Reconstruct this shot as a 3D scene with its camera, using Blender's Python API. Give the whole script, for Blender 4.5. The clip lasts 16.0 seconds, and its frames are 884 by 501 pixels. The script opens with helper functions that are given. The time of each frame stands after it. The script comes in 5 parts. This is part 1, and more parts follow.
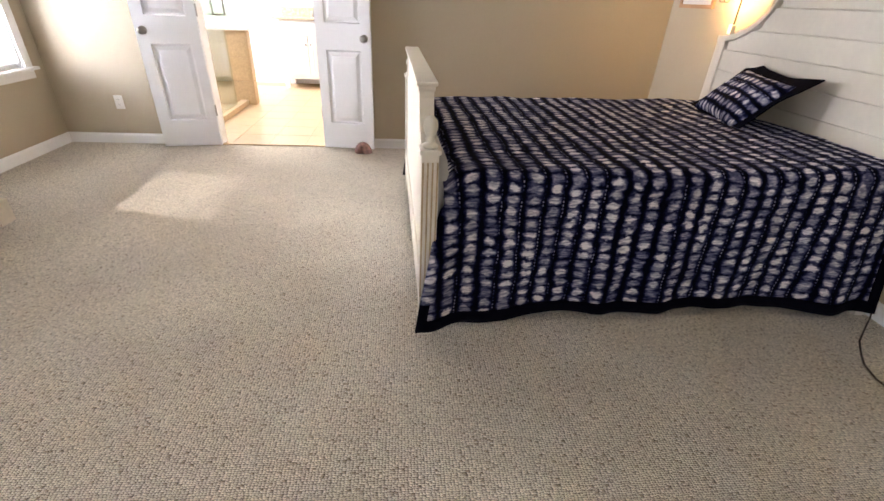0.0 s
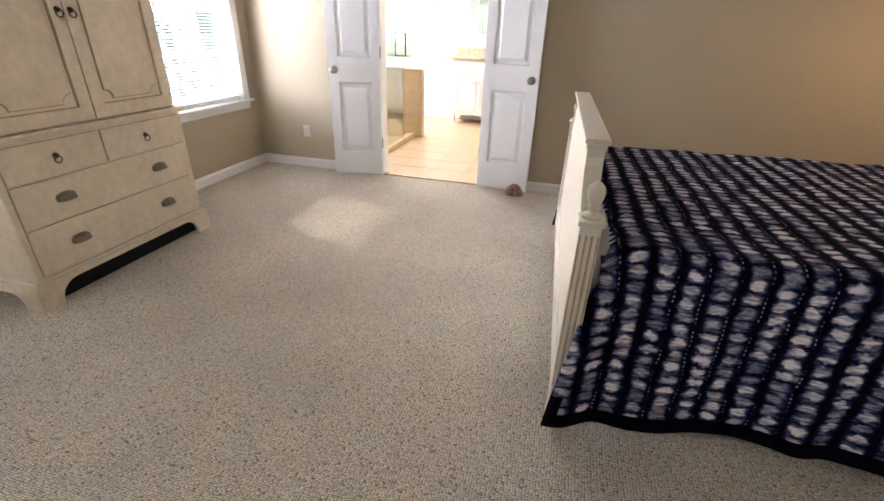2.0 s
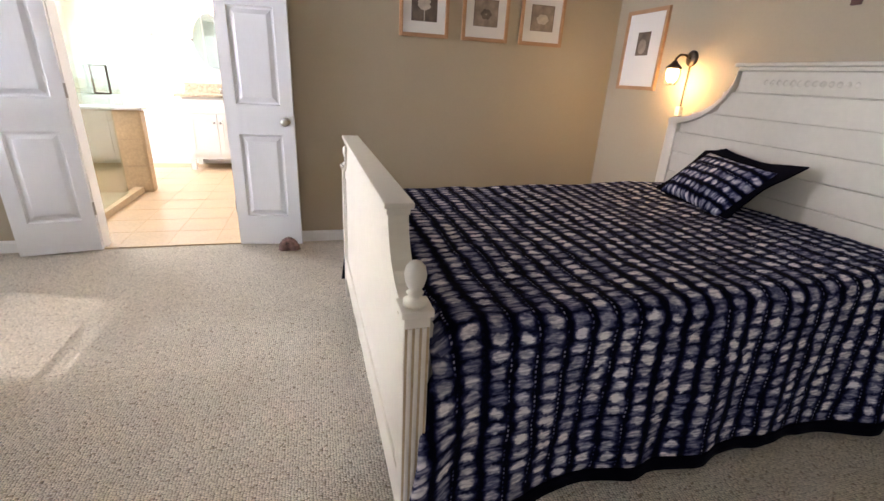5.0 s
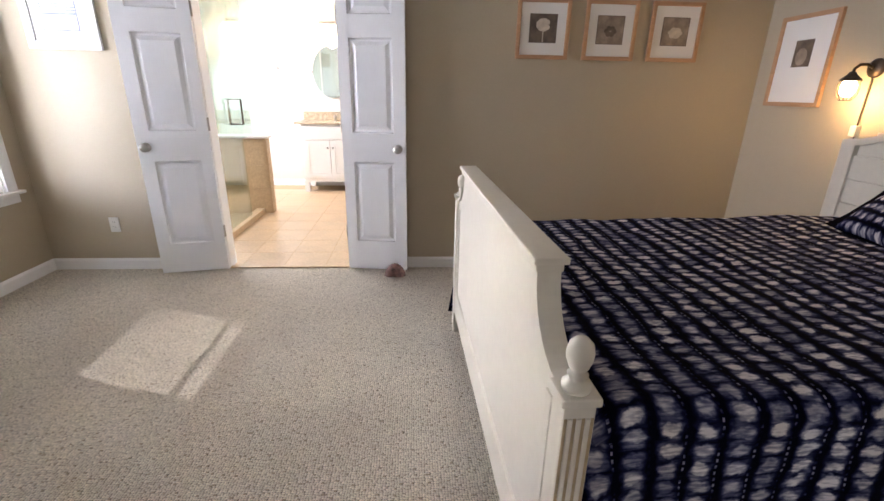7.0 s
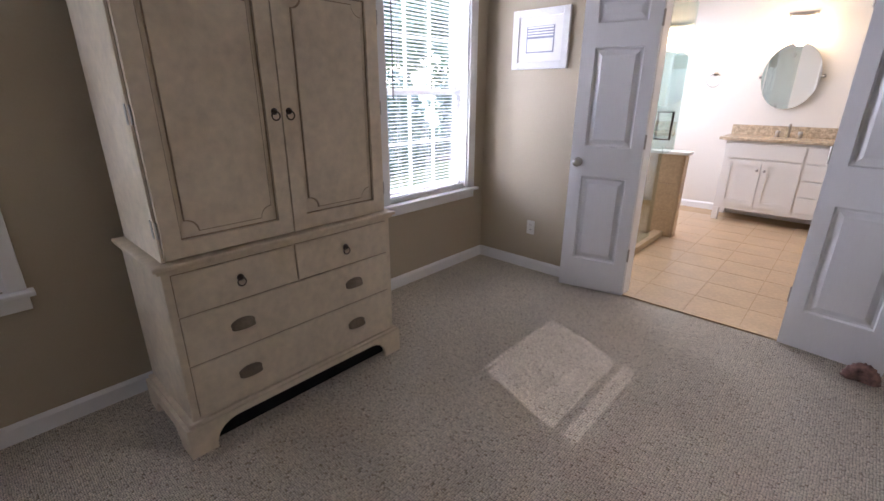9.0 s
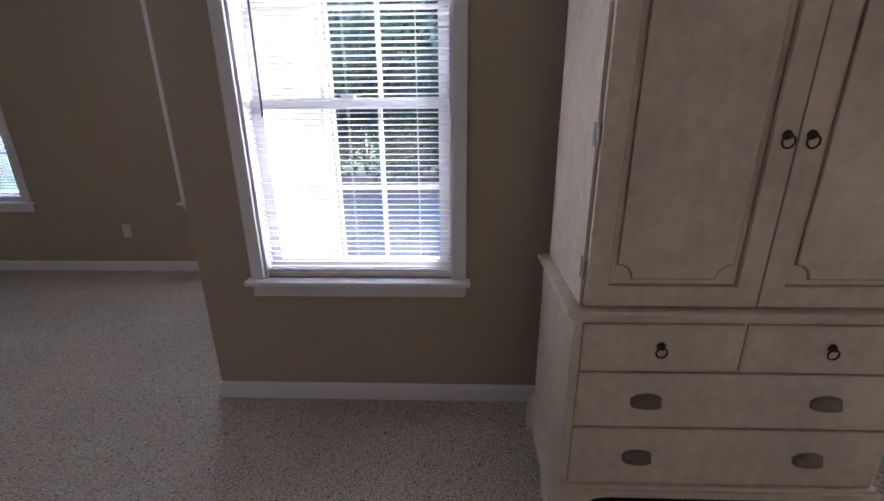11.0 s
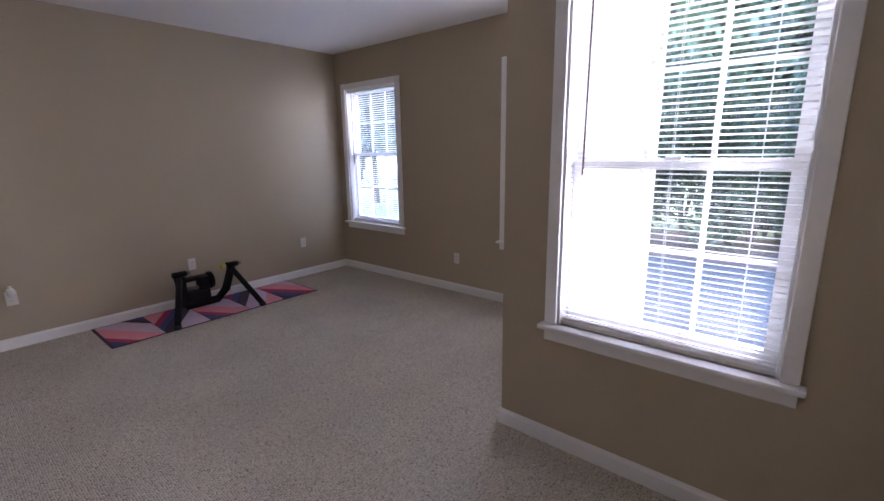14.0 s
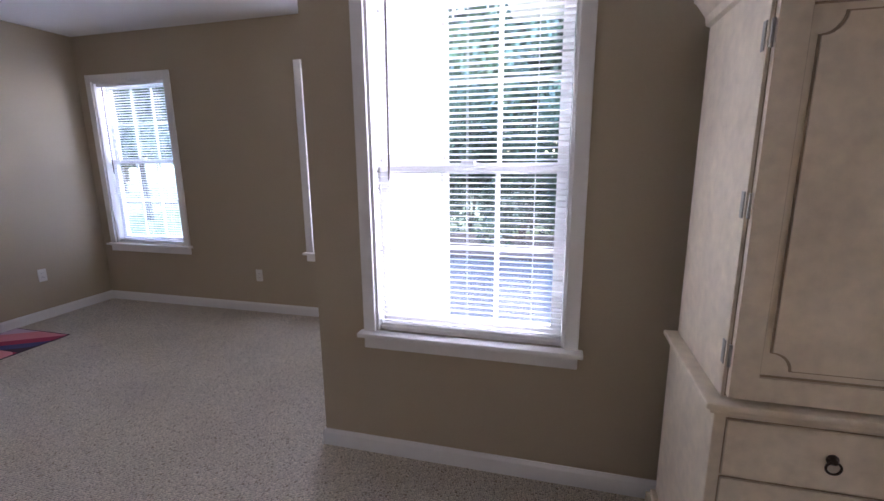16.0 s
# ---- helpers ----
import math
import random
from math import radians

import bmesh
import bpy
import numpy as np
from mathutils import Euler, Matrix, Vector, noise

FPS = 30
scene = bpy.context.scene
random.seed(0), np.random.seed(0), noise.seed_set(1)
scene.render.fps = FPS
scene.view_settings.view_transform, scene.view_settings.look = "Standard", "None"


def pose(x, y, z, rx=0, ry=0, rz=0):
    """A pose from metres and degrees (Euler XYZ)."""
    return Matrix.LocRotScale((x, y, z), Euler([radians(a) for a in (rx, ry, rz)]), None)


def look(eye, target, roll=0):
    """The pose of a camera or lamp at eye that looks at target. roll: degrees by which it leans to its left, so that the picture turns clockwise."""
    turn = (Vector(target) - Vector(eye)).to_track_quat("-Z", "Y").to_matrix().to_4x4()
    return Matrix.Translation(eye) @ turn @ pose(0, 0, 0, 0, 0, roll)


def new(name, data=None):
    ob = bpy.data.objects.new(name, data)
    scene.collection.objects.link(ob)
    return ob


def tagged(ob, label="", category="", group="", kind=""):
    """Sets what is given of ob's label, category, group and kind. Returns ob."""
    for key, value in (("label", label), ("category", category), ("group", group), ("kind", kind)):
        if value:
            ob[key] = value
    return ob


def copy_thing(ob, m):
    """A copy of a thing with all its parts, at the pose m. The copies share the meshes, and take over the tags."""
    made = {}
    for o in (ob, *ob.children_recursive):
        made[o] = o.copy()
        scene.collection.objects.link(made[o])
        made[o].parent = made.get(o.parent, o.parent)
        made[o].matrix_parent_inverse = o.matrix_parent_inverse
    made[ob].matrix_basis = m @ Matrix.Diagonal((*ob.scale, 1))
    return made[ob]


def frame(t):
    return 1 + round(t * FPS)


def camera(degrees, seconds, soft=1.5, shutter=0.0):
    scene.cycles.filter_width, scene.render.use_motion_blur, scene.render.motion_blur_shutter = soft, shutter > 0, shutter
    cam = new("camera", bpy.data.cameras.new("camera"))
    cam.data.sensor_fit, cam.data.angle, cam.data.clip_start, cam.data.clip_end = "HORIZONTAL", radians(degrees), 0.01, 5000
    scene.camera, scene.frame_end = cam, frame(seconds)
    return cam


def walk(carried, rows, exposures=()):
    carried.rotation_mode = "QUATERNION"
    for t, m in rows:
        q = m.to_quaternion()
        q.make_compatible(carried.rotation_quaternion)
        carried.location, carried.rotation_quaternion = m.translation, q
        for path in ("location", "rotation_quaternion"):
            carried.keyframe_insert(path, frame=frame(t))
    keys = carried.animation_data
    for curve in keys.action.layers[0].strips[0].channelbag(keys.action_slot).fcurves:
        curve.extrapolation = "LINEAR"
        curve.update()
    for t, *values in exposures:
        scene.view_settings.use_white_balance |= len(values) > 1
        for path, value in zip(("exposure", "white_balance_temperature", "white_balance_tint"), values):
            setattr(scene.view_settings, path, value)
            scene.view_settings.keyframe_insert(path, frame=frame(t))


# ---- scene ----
cam = camera(89.7, 16.0)
PATH = [
    (0, (-1.035, 2.785, 1.268), (-0.863, 4.514, 0.278), 2.9),
    (0.5, (-1.062, 2.897, 1.276), (-1.087, 4.648, 0.31), 2.9),
    (1, (-1.062, 2.979, 1.287), (-1.356, 4.725, 0.357), 2.9),
    (1.5, (-1.065, 3.016, 1.288), (-1.468, 4.755, 0.386), 2.4),
    (2, (-1.057, 3.03, 1.289), (-1.508, 4.762, 0.397), 1.9),
    (2.5, (-1.055, 3.041, 1.287), (-1.534, 4.77, 0.403), 1.7),
    (3, (-1.047, 3.066, 1.285), (-1.527, 4.798, 0.409), 1.4),
    (3.5, (-1.047, 3.091, 1.289), (-1.495, 4.833, 0.414), 1.0),
    (4, (-1.066, 3.236, 1.285), (-1.119, 5.048, 0.441), 2.2),
    (4.2, (-1.078, 3.307, 1.295), (-0.91, 5.123, 0.474), 1.3),
    (6.3, (-1.215, 3.488, 1.301), (-0.602, 5.278, 0.653), 3.3),
    (6.5, (-1.221, 3.519, 1.294), (-0.716, 5.341, 0.641), 3.2),
    (7, (-1.24, 3.622, 1.326), (-1.122, 5.503, 0.657), 1.0),
    (7.5, (-1.292, 3.641, 1.354), (-1.766, 5.46, 0.673), -1.6),
    (8, (-1.376, 3.699, 1.35), (-2.123, 5.426, 0.671), -1.9),
    (8.5, (-1.507, 3.871, 1.381), (-2.364, 5.552, 0.718), 0.6),
    (9, (-1.678, 3.893, 1.388), (-2.947, 5.286, 0.719), 0.2),
    (9.5, (-1.824, 3.948, 1.388), (-3.495, 4.83, 0.732), 1.7),
    (10, (-1.965, 3.951, 1.395), (-3.795, 4.396, 0.722), 0.1),
    (10.2, (-2.022, 3.932, 1.388), (-3.873, 4.28, 0.716), -0.0),
    (12.3, (-2.22, 3.947, 1.49), (-4.024, 3.282, 0.938), -2.4),
    (12.5, (-2.225, 3.945, 1.463), (-4.018, 3.23, 0.939), -2.6),
    (13, (-2.201, 3.951, 1.463), (-3.921, 3.057, 0.969), -2.7),
    (13.5, (-2.163, 3.94, 1.451), (-3.723, 2.775, 0.993), -2.0),
    (14, (-2.136, 3.933, 1.458), (-3.626, 2.674, 1.02), -0.9),
    (14.5, (-2.155, 3.926, 1.457), (-3.627, 2.642, 1.029), -0.4),
    (15, (-2.179, 3.916, 1.454), (-3.658, 2.638, 1.03), -0.3),
    (15.5, (-2.192, 3.886, 1.451), (-3.867, 2.876, 1.035), 0.3),
    (16, (-2.173, 3.876, 1.437), (-4.065, 3.37, 1.03), -0.5),
]
EXPOSURES = [(0.0, 6.5, 6250, 20), (1.5, 6.2, 6250, 20), (3.5, 6.15, 6300, 21), (6.5, 6.12, 5980, 20), (8.0, 5.1, 6150, 25), (8.5, 5.1, 6000, 26), (10.2, 4.38, 5750, 30), (12.5, 5.27, 5780, 31), (14.5, 5.1, 5820, 32), (15.5, 5.23, 5780, 32), (16.0, 5.2, 5750, 31)]
walk(cam, [(t, look(eye, target, roll)) for t, eye, target, roll in PATH], EXPOSURES)

# ---- world, sun and large lights ----
SUN_DIR = Vector((0.93, -0.31, -0.56)).normalized()
world = bpy.data.worlds.new("sky")
scene.world = world
world.use_nodes = True
wn = world.node_tree
sky = wn.nodes.new("ShaderNodeTexSky")
sky.sky_type = "NISHITA"
sky.sun_disc = False
sky.sun_elevation = math.asin(-SUN_DIR.z)
sky.sun_rotation = math.atan2(-SUN_DIR.x, -SUN_DIR.y)
wn.links.new(sky.outputs[0], wn.nodes["Background"].inputs[0])
wn.nodes["Background"].inputs[1].default_value = 0.15

sun_data = bpy.data.lights.new("sun", "SUN")
sun_data.energy, sun_data.angle, sun_data.color = 0.28, radians(0.45), (1.0, 0.93, 0.82)
sun = new("sun", sun_data)
sun.matrix_world = look((0, 0, 20), Vector((0, 0, 20)) + SUN_DIR)


def area_lamp(name, eye, target, sx, sy, watts, color):
    d = bpy.data.lights.new(name, "AREA")
    d.shape, d.size, d.size_y, d.energy, d.color = "RECTANGLE", sx, sy, watts, color
    o = new(name, d)
    o.matrix_world = look(eye, target)
    return o


def point_lamp(name, place, watts, color, radius):
    d = bpy.data.lights.new(name, "POINT")
    d.energy, d.color, d.shadow_soft_size = watts, color, radius
    o = new(name, d)
    o.location = place
    return o


# ---- plan, in metres ----
WX, NY, EX, SY = -4.0, 6.96, 1.25, -0.72      # west, north, east and south wall faces
JY, RX = 2.765, -5.68                          # jog of the west wall, recessed west wall face
CEIL = 2.60
SILL, HEAD, RAIL = 0.645, 2.15, 0.745            # west windows: sill, head, meeting rail over the sill
SILL_A, HEAD_A, RAIL_A = 0.613, 2.185, 0.815    # alcove windows
T = 0.15                                       # outer wall thickness
DX0, DX1, DTOP = -2.69, -1.76, 2.05            # bathroom doorway
BN, BW, BE = 10.27, -4.0, -0.9                 # bathroom walls: north, west, east


# ---- materials ----
def material(name, color, rough=0.6, var=0.06, grain=60.0, stain=1.5, bump=0.0, bump_scale=200.0, metal=0.0, second=None, spec=0.5, stretch=(1, 1, 1), sheen=0.0):
    m = bpy.data.materials.new(name)
    m.use_nodes = True
    nt = m.node_tree
    n, l = nt.nodes, nt.links
    b = n["Principled BSDF"]
    tc = n.new("ShaderNodeTexCoord")
    mp = n.new("ShaderNodeMapping")
    mp.inputs["Scale"].default_value = stretch
    l.new(tc.outputs["Object"], mp.inputs[0])
    fine, broad = n.new("ShaderNodeTexNoise"), n.new("ShaderNodeTexNoise")
    fine.inputs["Scale"].default_value, fine.inputs["Detail"].default_value = grain, 6
    broad.inputs["Scale"].default_value, broad.inputs["Detail"].default_value = stain, 4
    for t in (fine, broad):
        l.new(mp.outputs[0], t.inputs["Vector"])
    add = n.new("ShaderNodeMath")
    add.operation = "ADD"
    l.new(fine.outputs[0], add.inputs[0])
    l.new(broad.outputs[0], add.inputs[1])
    ramp = n.new("ShaderNodeMapRange")
    ramp.inputs["From Min"].default_value, ramp.inputs["From Max"].default_value = 0.6, 1.4
    l.new(add.outputs[0], ramp.inputs["Value"])
    mix = n.new("ShaderNodeMix")
    mix.data_type = "RGBA"
    lo = second or tuple(c * (1 - 2 * var) for c in color)
    mix.inputs[6].default_value = (*lo, 1)
    mix.inputs[7].default_value = (*[min(1, c * (1 + var)) for c in color], 1)
    l.new(ramp.outputs[0], mix.inputs[0])
    l.new(mix.outputs[2], b.inputs["Base Color"])
    b.inputs["Metallic"].default_value = metal
    b.inputs["Specular IOR Level"].default_value = spec
    rr = n.new("ShaderNodeMapRange")
    rr.inputs["To Min"].default_value, rr.inputs["To Max"].default_value = max(0.02, rough - 0.08), min(1, rough + 0.08)
    l.new(broad.outputs[0], rr.inputs["Value"])
    l.new(rr.outputs[0], b.inputs["Roughness"])
    if sheen:
        b.inputs["Sheen Weight"].default_value = sheen
    if bump:
        bn, bp = n.new("ShaderNodeTexNoise"), n.new("ShaderNodeBump")
        bn.inputs["Scale"].default_value, bn.inputs["Detail"].default_value = bump_scale, 3
        l.new(mp.outputs[0], bn.inputs["Vector"])
        bp.inputs["Strength"].default_value, bp.inputs["Distance"].default_value = bump, 0.004
        l.new(bn.outputs[0], bp.inputs["Height"])
        l.new(bp.outputs[0], b.inputs["Normal"])
    return m


def glass_material(name, tint, rough=0.0):
    m = bpy.data.materials.new(name)
    m.use_nodes = True
    n, l = m.node_tree.nodes, m.node_tree.links
    n.remove(n["Principled BSDF"])
    clear, gloss, mix, lw = n.new("ShaderNodeBsdfTransparent"), n.new("ShaderNodeBsdfGlossy"), n.new("ShaderNodeMixShader"), n.new("ShaderNodeLayerWeight")
    clear.inputs[0].default_value = (*tint, 1)
    gloss.inputs["Roughness"].default_value = rough
    steep, share = n.new("ShaderNodeMath"), n.new("ShaderNodeMath")
    steep.operation, share.operation = "POWER", "MULTIPLY_ADD"
    steep.inputs[1].default_value, share.inputs[1].default_value, share.inputs[2].default_value = 3.0, 0.85, 0.04
    l.new(lw.outputs["Facing"], steep.inputs[0])
    l.new(steep.outputs[0], share.inputs[0])
    l.new(share.outputs[0], mix.inputs[0])
    l.new(clear.outputs[0], mix.inputs[1])
    l.new(gloss.outputs[0], mix.inputs[2])
    l.new(mix.outputs[0], n["Material Output"].inputs[0])
    return m


def glow_material(name, color, strength):
    m = bpy.data.materials.new(name)
    m.use_nodes = True
    b = m.node_tree.nodes["Principled BSDF"]
    b.inputs["Base Color"].default_value = (*color, 1)
    b.inputs["Emission Color"].default_value = (*color, 1)
    b.inputs["Emission Strength"].default_value = strength
    return m


def carpet_material():
    m = bpy.data.materials.new("loop_pile_carpet")
    m.use_nodes = True
    n, l = m.node_tree.nodes, m.node_tree.links
    b = n["Principled BSDF"]
    tc, mp = n.new("ShaderNodeTexCoord"), n.new("ShaderNodeMapping")
    mp.inputs["Scale"].default_value = (100, 138, 1)
    l.new(tc.outputs["Object"], mp.inputs[0])
    warp = n.new("ShaderNodeTexNoise")
    warp.inputs["Scale"].default_value = 0.35
    l.new(mp.outputs[0], warp.inputs["Vector"])
    vm = n.new("ShaderNodeVectorMath")
    vm.operation = "MULTIPLY_ADD"
    vm.inputs[1].default_value = (1.3, 1.3, 0)
    l.new(warp.outputs["Color"], vm.inputs[0])
    l.new(mp.outputs[0], vm.inputs[2])
    vo = n.new("ShaderNodeTexVoronoi")
    vo.voronoi_dimensions = "2D"
    vo.inputs["Scale"].default_value = 1.0
    vo.inputs["Randomness"].default_value = 0.36
    l.new(vm.outputs[0], vo.inputs["Vector"])
    sep = n.new("ShaderNodeSeparateColor")
    l.new(vo.outputs["Color"], sep.inputs[0])
    ramp = n.new("ShaderNodeValToRGB")
    e = ramp.color_ramp.elements
    e[0].position, e[0].color = 0.0, (0.36, 0.285, 0.20, 1)
    e[1].position, e[1].color = 1.0, (0.90, 0.80, 0.65, 1)
    for p, c in ((0.02, (0.45, 0.37, 0.275, 1)), (0.06, (0.65, 0.573, 0.455, 1)), (0.5, (0.745, 0.663, 0.53, 1)), (0.8, (0.815, 0.735, 0.60, 1))):
        x = e.new(p)
        x.color = c
    l.new(sep.outputs[0], ramp.inputs[0])
    broad = n.new("ShaderNodeTexNoise")
    broad.inputs["Scale"].default_value, broad.inputs["Detail"].default_value = 1.6, 5
    l.new(tc.outputs["Object"], broad.inputs["Vector"])
    # Shade in the pits between the loops, multiplied into the base colour.
    gap_shade = n.new("ShaderNodeMapRange")
    gap_shade.inputs["From Min"].default_value, gap_shade.inputs["From Max"].default_value = 0.34, 0.76
    gap_shade.inputs["To Min"].default_value, gap_shade.inputs["To Max"].default_value = 1.0, 0.16
    l.new(vo.outputs["Distance"], gap_shade.inputs["Value"])
    wear = n.new("ShaderNodeMapRange")
    wear.inputs["From Min"].default_value, wear.inputs["From Max"].default_value = 0.3, 0.7
    wear.inputs["To Min"].default_value, wear.inputs["To Max"].default_value = 0.88, 1.08
    l.new(broad.outputs[0], wear.inputs["Value"])
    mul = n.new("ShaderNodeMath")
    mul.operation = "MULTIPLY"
    l.new(gap_shade.outputs[0], mul.inputs[0])
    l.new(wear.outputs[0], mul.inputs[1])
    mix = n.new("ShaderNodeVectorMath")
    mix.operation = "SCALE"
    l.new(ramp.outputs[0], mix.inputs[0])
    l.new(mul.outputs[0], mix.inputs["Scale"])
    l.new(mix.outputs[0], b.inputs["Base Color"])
    b.inputs["Roughness"].default_value = 0.95
    b.inputs["Specular IOR Level"].default_value = 0.15
    b.inputs["Sheen Weight"].default_value = 0.15
    h = n.new("ShaderNodeMath")
    h.operation = "MULTIPLY_ADD"
    h.inputs[1].default_value = -1.0
    l.new(vo.outputs["Distance"], h.inputs[0])
    l.new(sep.outputs[1], h.inputs[2])
    bp = n.new("ShaderNodeBump")
    bp.inputs["Strength"].default_value, bp.inputs["Distance"].default_value = 1.0, 0.007
    l.new(h.outputs[0], bp.inputs["Height"])
    l.new(bp.outputs[0], b.inputs["Normal"])
    return m


def shibori_material(name, period=0.084):
    """Tie-dyed navy cloth: rows of pale blots between navy bands, over UVs in metres (u across the bands, v along them)."""
    m = bpy.data.materials.new(name)
    m.use_nodes = True
    n, l = m.node_tree.nodes, m.node_tree.links
    b = n["Principled BSDF"]

    def math_node(op, a, c=None, clamp=False):
        x = n.new("ShaderNodeMath")
        x.operation, x.use_clamp = op, clamp
        for i, v in enumerate((a, c)):
            if v is None:
                continue
            if isinstance(v, (int, float)):
                x.inputs[i].default_value = v
            else:
                l.new(v, x.inputs[i])
        return x.outputs[0]

    def ranged(v, a, c, p, q):
        x = n.new("ShaderNodeMapRange")
        x.interpolation_type = "SMOOTHSTEP"
        for k, val in zip(("From Min", "From Max", "To Min", "To Max"), (a, c, p, q)):
            x.inputs[k].default_value = val
        l.new(v, x.inputs["Value"])
        return x.outputs[0]

    def noise(vec, scale, detail=3.0):
        x = n.new("ShaderNodeTexNoise")
        x.inputs["Scale"].default_value, x.inputs["Detail"].default_value = scale, detail
        l.new(vec, x.inputs["Vector"])
        return x.outputs[0]

    uv = n.new("ShaderNodeUVMap").outputs[0]
    sep = n.new("ShaderNodeSeparateXYZ")
    l.new(uv, sep.inputs[0])
    u, v = sep.outputs[0], sep.outputs[1]
    wob = math_node("MULTIPLY", math_node("SUBTRACT", noise(uv, 7.0), 0.5), 0.034)
    uu = math_node("DIVIDE", math_node("ADD", u, wob), period)
    band = math_node("FLOOR", uu)
    fr = math_node("FRACT", uu)
    d = math_node("ABSOLUTE", math_node("SUBTRACT", fr, 0.5))          # 0 at the band's middle
    rnd = n.new("ShaderNodeTexWhiteNoise")
    rnd.noise_dimensions = "1D"
    l.new(band, rnd.inputs["W"])
    off = math_node("MULTIPLY", rnd.outputs["Value"], 7.3)
    vv = math_node("ADD", math_node("DIVIDE", v, 0.046), off)
    vv = math_node("ADD", vv, math_node("MULTIPLY", math_node("SUBTRACT", noise(uv, 16.0), 0.5), 1.0))
    vf = math_node("ABSOLUTE", math_node("SUBTRACT", math_node("FRACT", vv), 0.5))
    cell = n.new("ShaderNodeTexWhiteNoise")
    cell.noise_dimensions = "2D"
    cv = n.new("ShaderNodeCombineXYZ")
    l.new(band, cv.inputs[0])
    l.new(math_node("FLOOR", vv), cv.inputs[1])
    l.new(cv.outputs[0], cell.inputs["Vector"])
    dn = math_node("ADD", d, math_node("MULTIPLY", math_node("SUBTRACT", noise(uv, 30.0, 5.0), 0.5), 0.44))
    across = ranged(dn, 0.20, 0.43, 1.0, 0.0)
    vn = math_node("ADD", vf, math_node("MULTIPLY", math_node("SUBTRACT", noise(uv, 38.0, 5.0), 0.5), 0.52))
    along = ranged(vn, 0.13, 0.50, 1.0, 0.08)
    oval = math_node("ADD", math_node("POWER", math_node("DIVIDE", dn, 0.37), 2.0), math_node("POWER", math_node("DIVIDE", vn, 0.47), 2.0))
    round_blot = ranged(oval, 0.12, 1.25, 1.0, 0.0)
    amount = math_node("ADD", math_node("MULTIPLY", cell.outputs["Value"], 0.55), 0.60)
    brush = n.new("ShaderNodeMapping")
    brush.inputs["Scale"].default_value = (0.35, 1.6, 1.0)
    l.new(uv, brush.inputs[0])
    streak = ranged(noise(brush.outputs[0], 70.0, 4.0), 0.3, 0.72, 0.70, 1.15)
    blot = math_node("MULTIPLY", math_node("MAXIMUM", round_blot, math_node("MULTIPLY", math_node("MULTIPLY", across, along), 0.6)), math_node("MULTIPLY", amount, streak))
    wash = math_node("MULTIPLY", across, math_node("MULTIPLY", ranged(noise(brush.outputs[0], 38.0, 5.0), 0.32, 0.70, 0.0, 1.0), 0.66))
    pale = math_node("MAXIMUM", blot, wash)
    # a dotted stitch line beside every second band
    thin = ranged(math_node("ABSOLUTE", math_node("SUBTRACT", fr, 0.93)), 0.02, 0.05, 1.0, 0.0)
    dots = ranged(math_node("ABSOLUTE", math_node("SUBTRACT", math_node("FRACT", math_node("DIVIDE", v, 0.016)), 0.5)), 0.2, 0.34, 1.0, 0.0)
    gate = ranged(rnd.outputs["Value"], 0.25, 0.27, 0.0, 1.0)
    stitch = math_node("MULTIPLY", math_node("MULTIPLY", thin, dots), math_node("MULTIPLY", gate, ranged(noise(uv, 22.0), 0.40, 0.58, 0.0, 0.62)))
    pale = math_node("MAXIMUM", pale, stitch)
    ramp = n.new("ShaderNodeValToRGB")
    e = ramp.color_ramp.elements
    e[0].position, e[0].color = 0.0, (0.0022, 0.0025, 0.0090, 1)
    e[1].position, e[1].color = 1.0, (0.80, 0.775, 0.785, 1)
    for p, c in ((0.22, (0.012, 0.015, 0.052, 1)), (0.5, (0.090, 0.098, 0.18, 1)), (0.75, (0.38, 0.375, 0.44, 1))):
        e.new(p).color = c
    l.new(pale, ramp.inputs[0])
    l.new(ramp.outputs[0], b.inputs["Base Color"])
    b.inputs["Roughness"].default_value = 0.85
    b.inputs["Specular IOR Level"].default_value = 0.04
    weave = noise(uv, 420.0, 2.0)
    pucker = noise(uv, 28.0, 4.0)
    hsum = math_node("ADD", math_node("MULTIPLY", weave, 0.25), pucker)
    bp = n.new("ShaderNodeBump")
    bp.inputs["Strength"].default_value, bp.inputs["Distance"].default_value = 0.5, 0.008
    l.new(hsum, bp.inputs["Height"])
    l.new(bp.outputs[0], b.inputs["Normal"])
    return m


WALL_PAINT = material("khaki_wall_paint", (0.465, 0.396, 0.282), 0.62, 0.02, 90, 0.8, 0.10, 260)
CEIL_PAINT = material("white_ceiling_paint", (0.83, 0.82, 0.80), 0.85, 0.015, 90, 0.8, 0.25, 130)
TRIM = material("white_trim_paint", (0.87, 0.87, 0.86), 0.38, 0.015, 40, 2, 0.03, 90)
DOOR_PAINT = material("white_door_paint", (0.82, 0.83, 0.84), 0.42, 0.015, 40, 2, 0.06, 300, stretch=(3, 3, 0.4))
CREAM = material("aged_cream_paint", (0.76, 0.66, 0.505), 0.5, 0.095, 28, 6.0, 0.10, 140)
CREAM_BED = material("cream_bed_paint", (0.72, 0.67, 0.57), 0.45, 0.03, 35, 2.2, 0.06, 140)
GLAZE = material("brown_glaze_in_grooves", (0.40, 0.305, 0.20), 0.7, 0.2, 50, 6)
GLAZE_PALE = material("tan_glaze_in_flutes", (0.50, 0.38, 0.23), 0.7, 0.15, 50, 6)
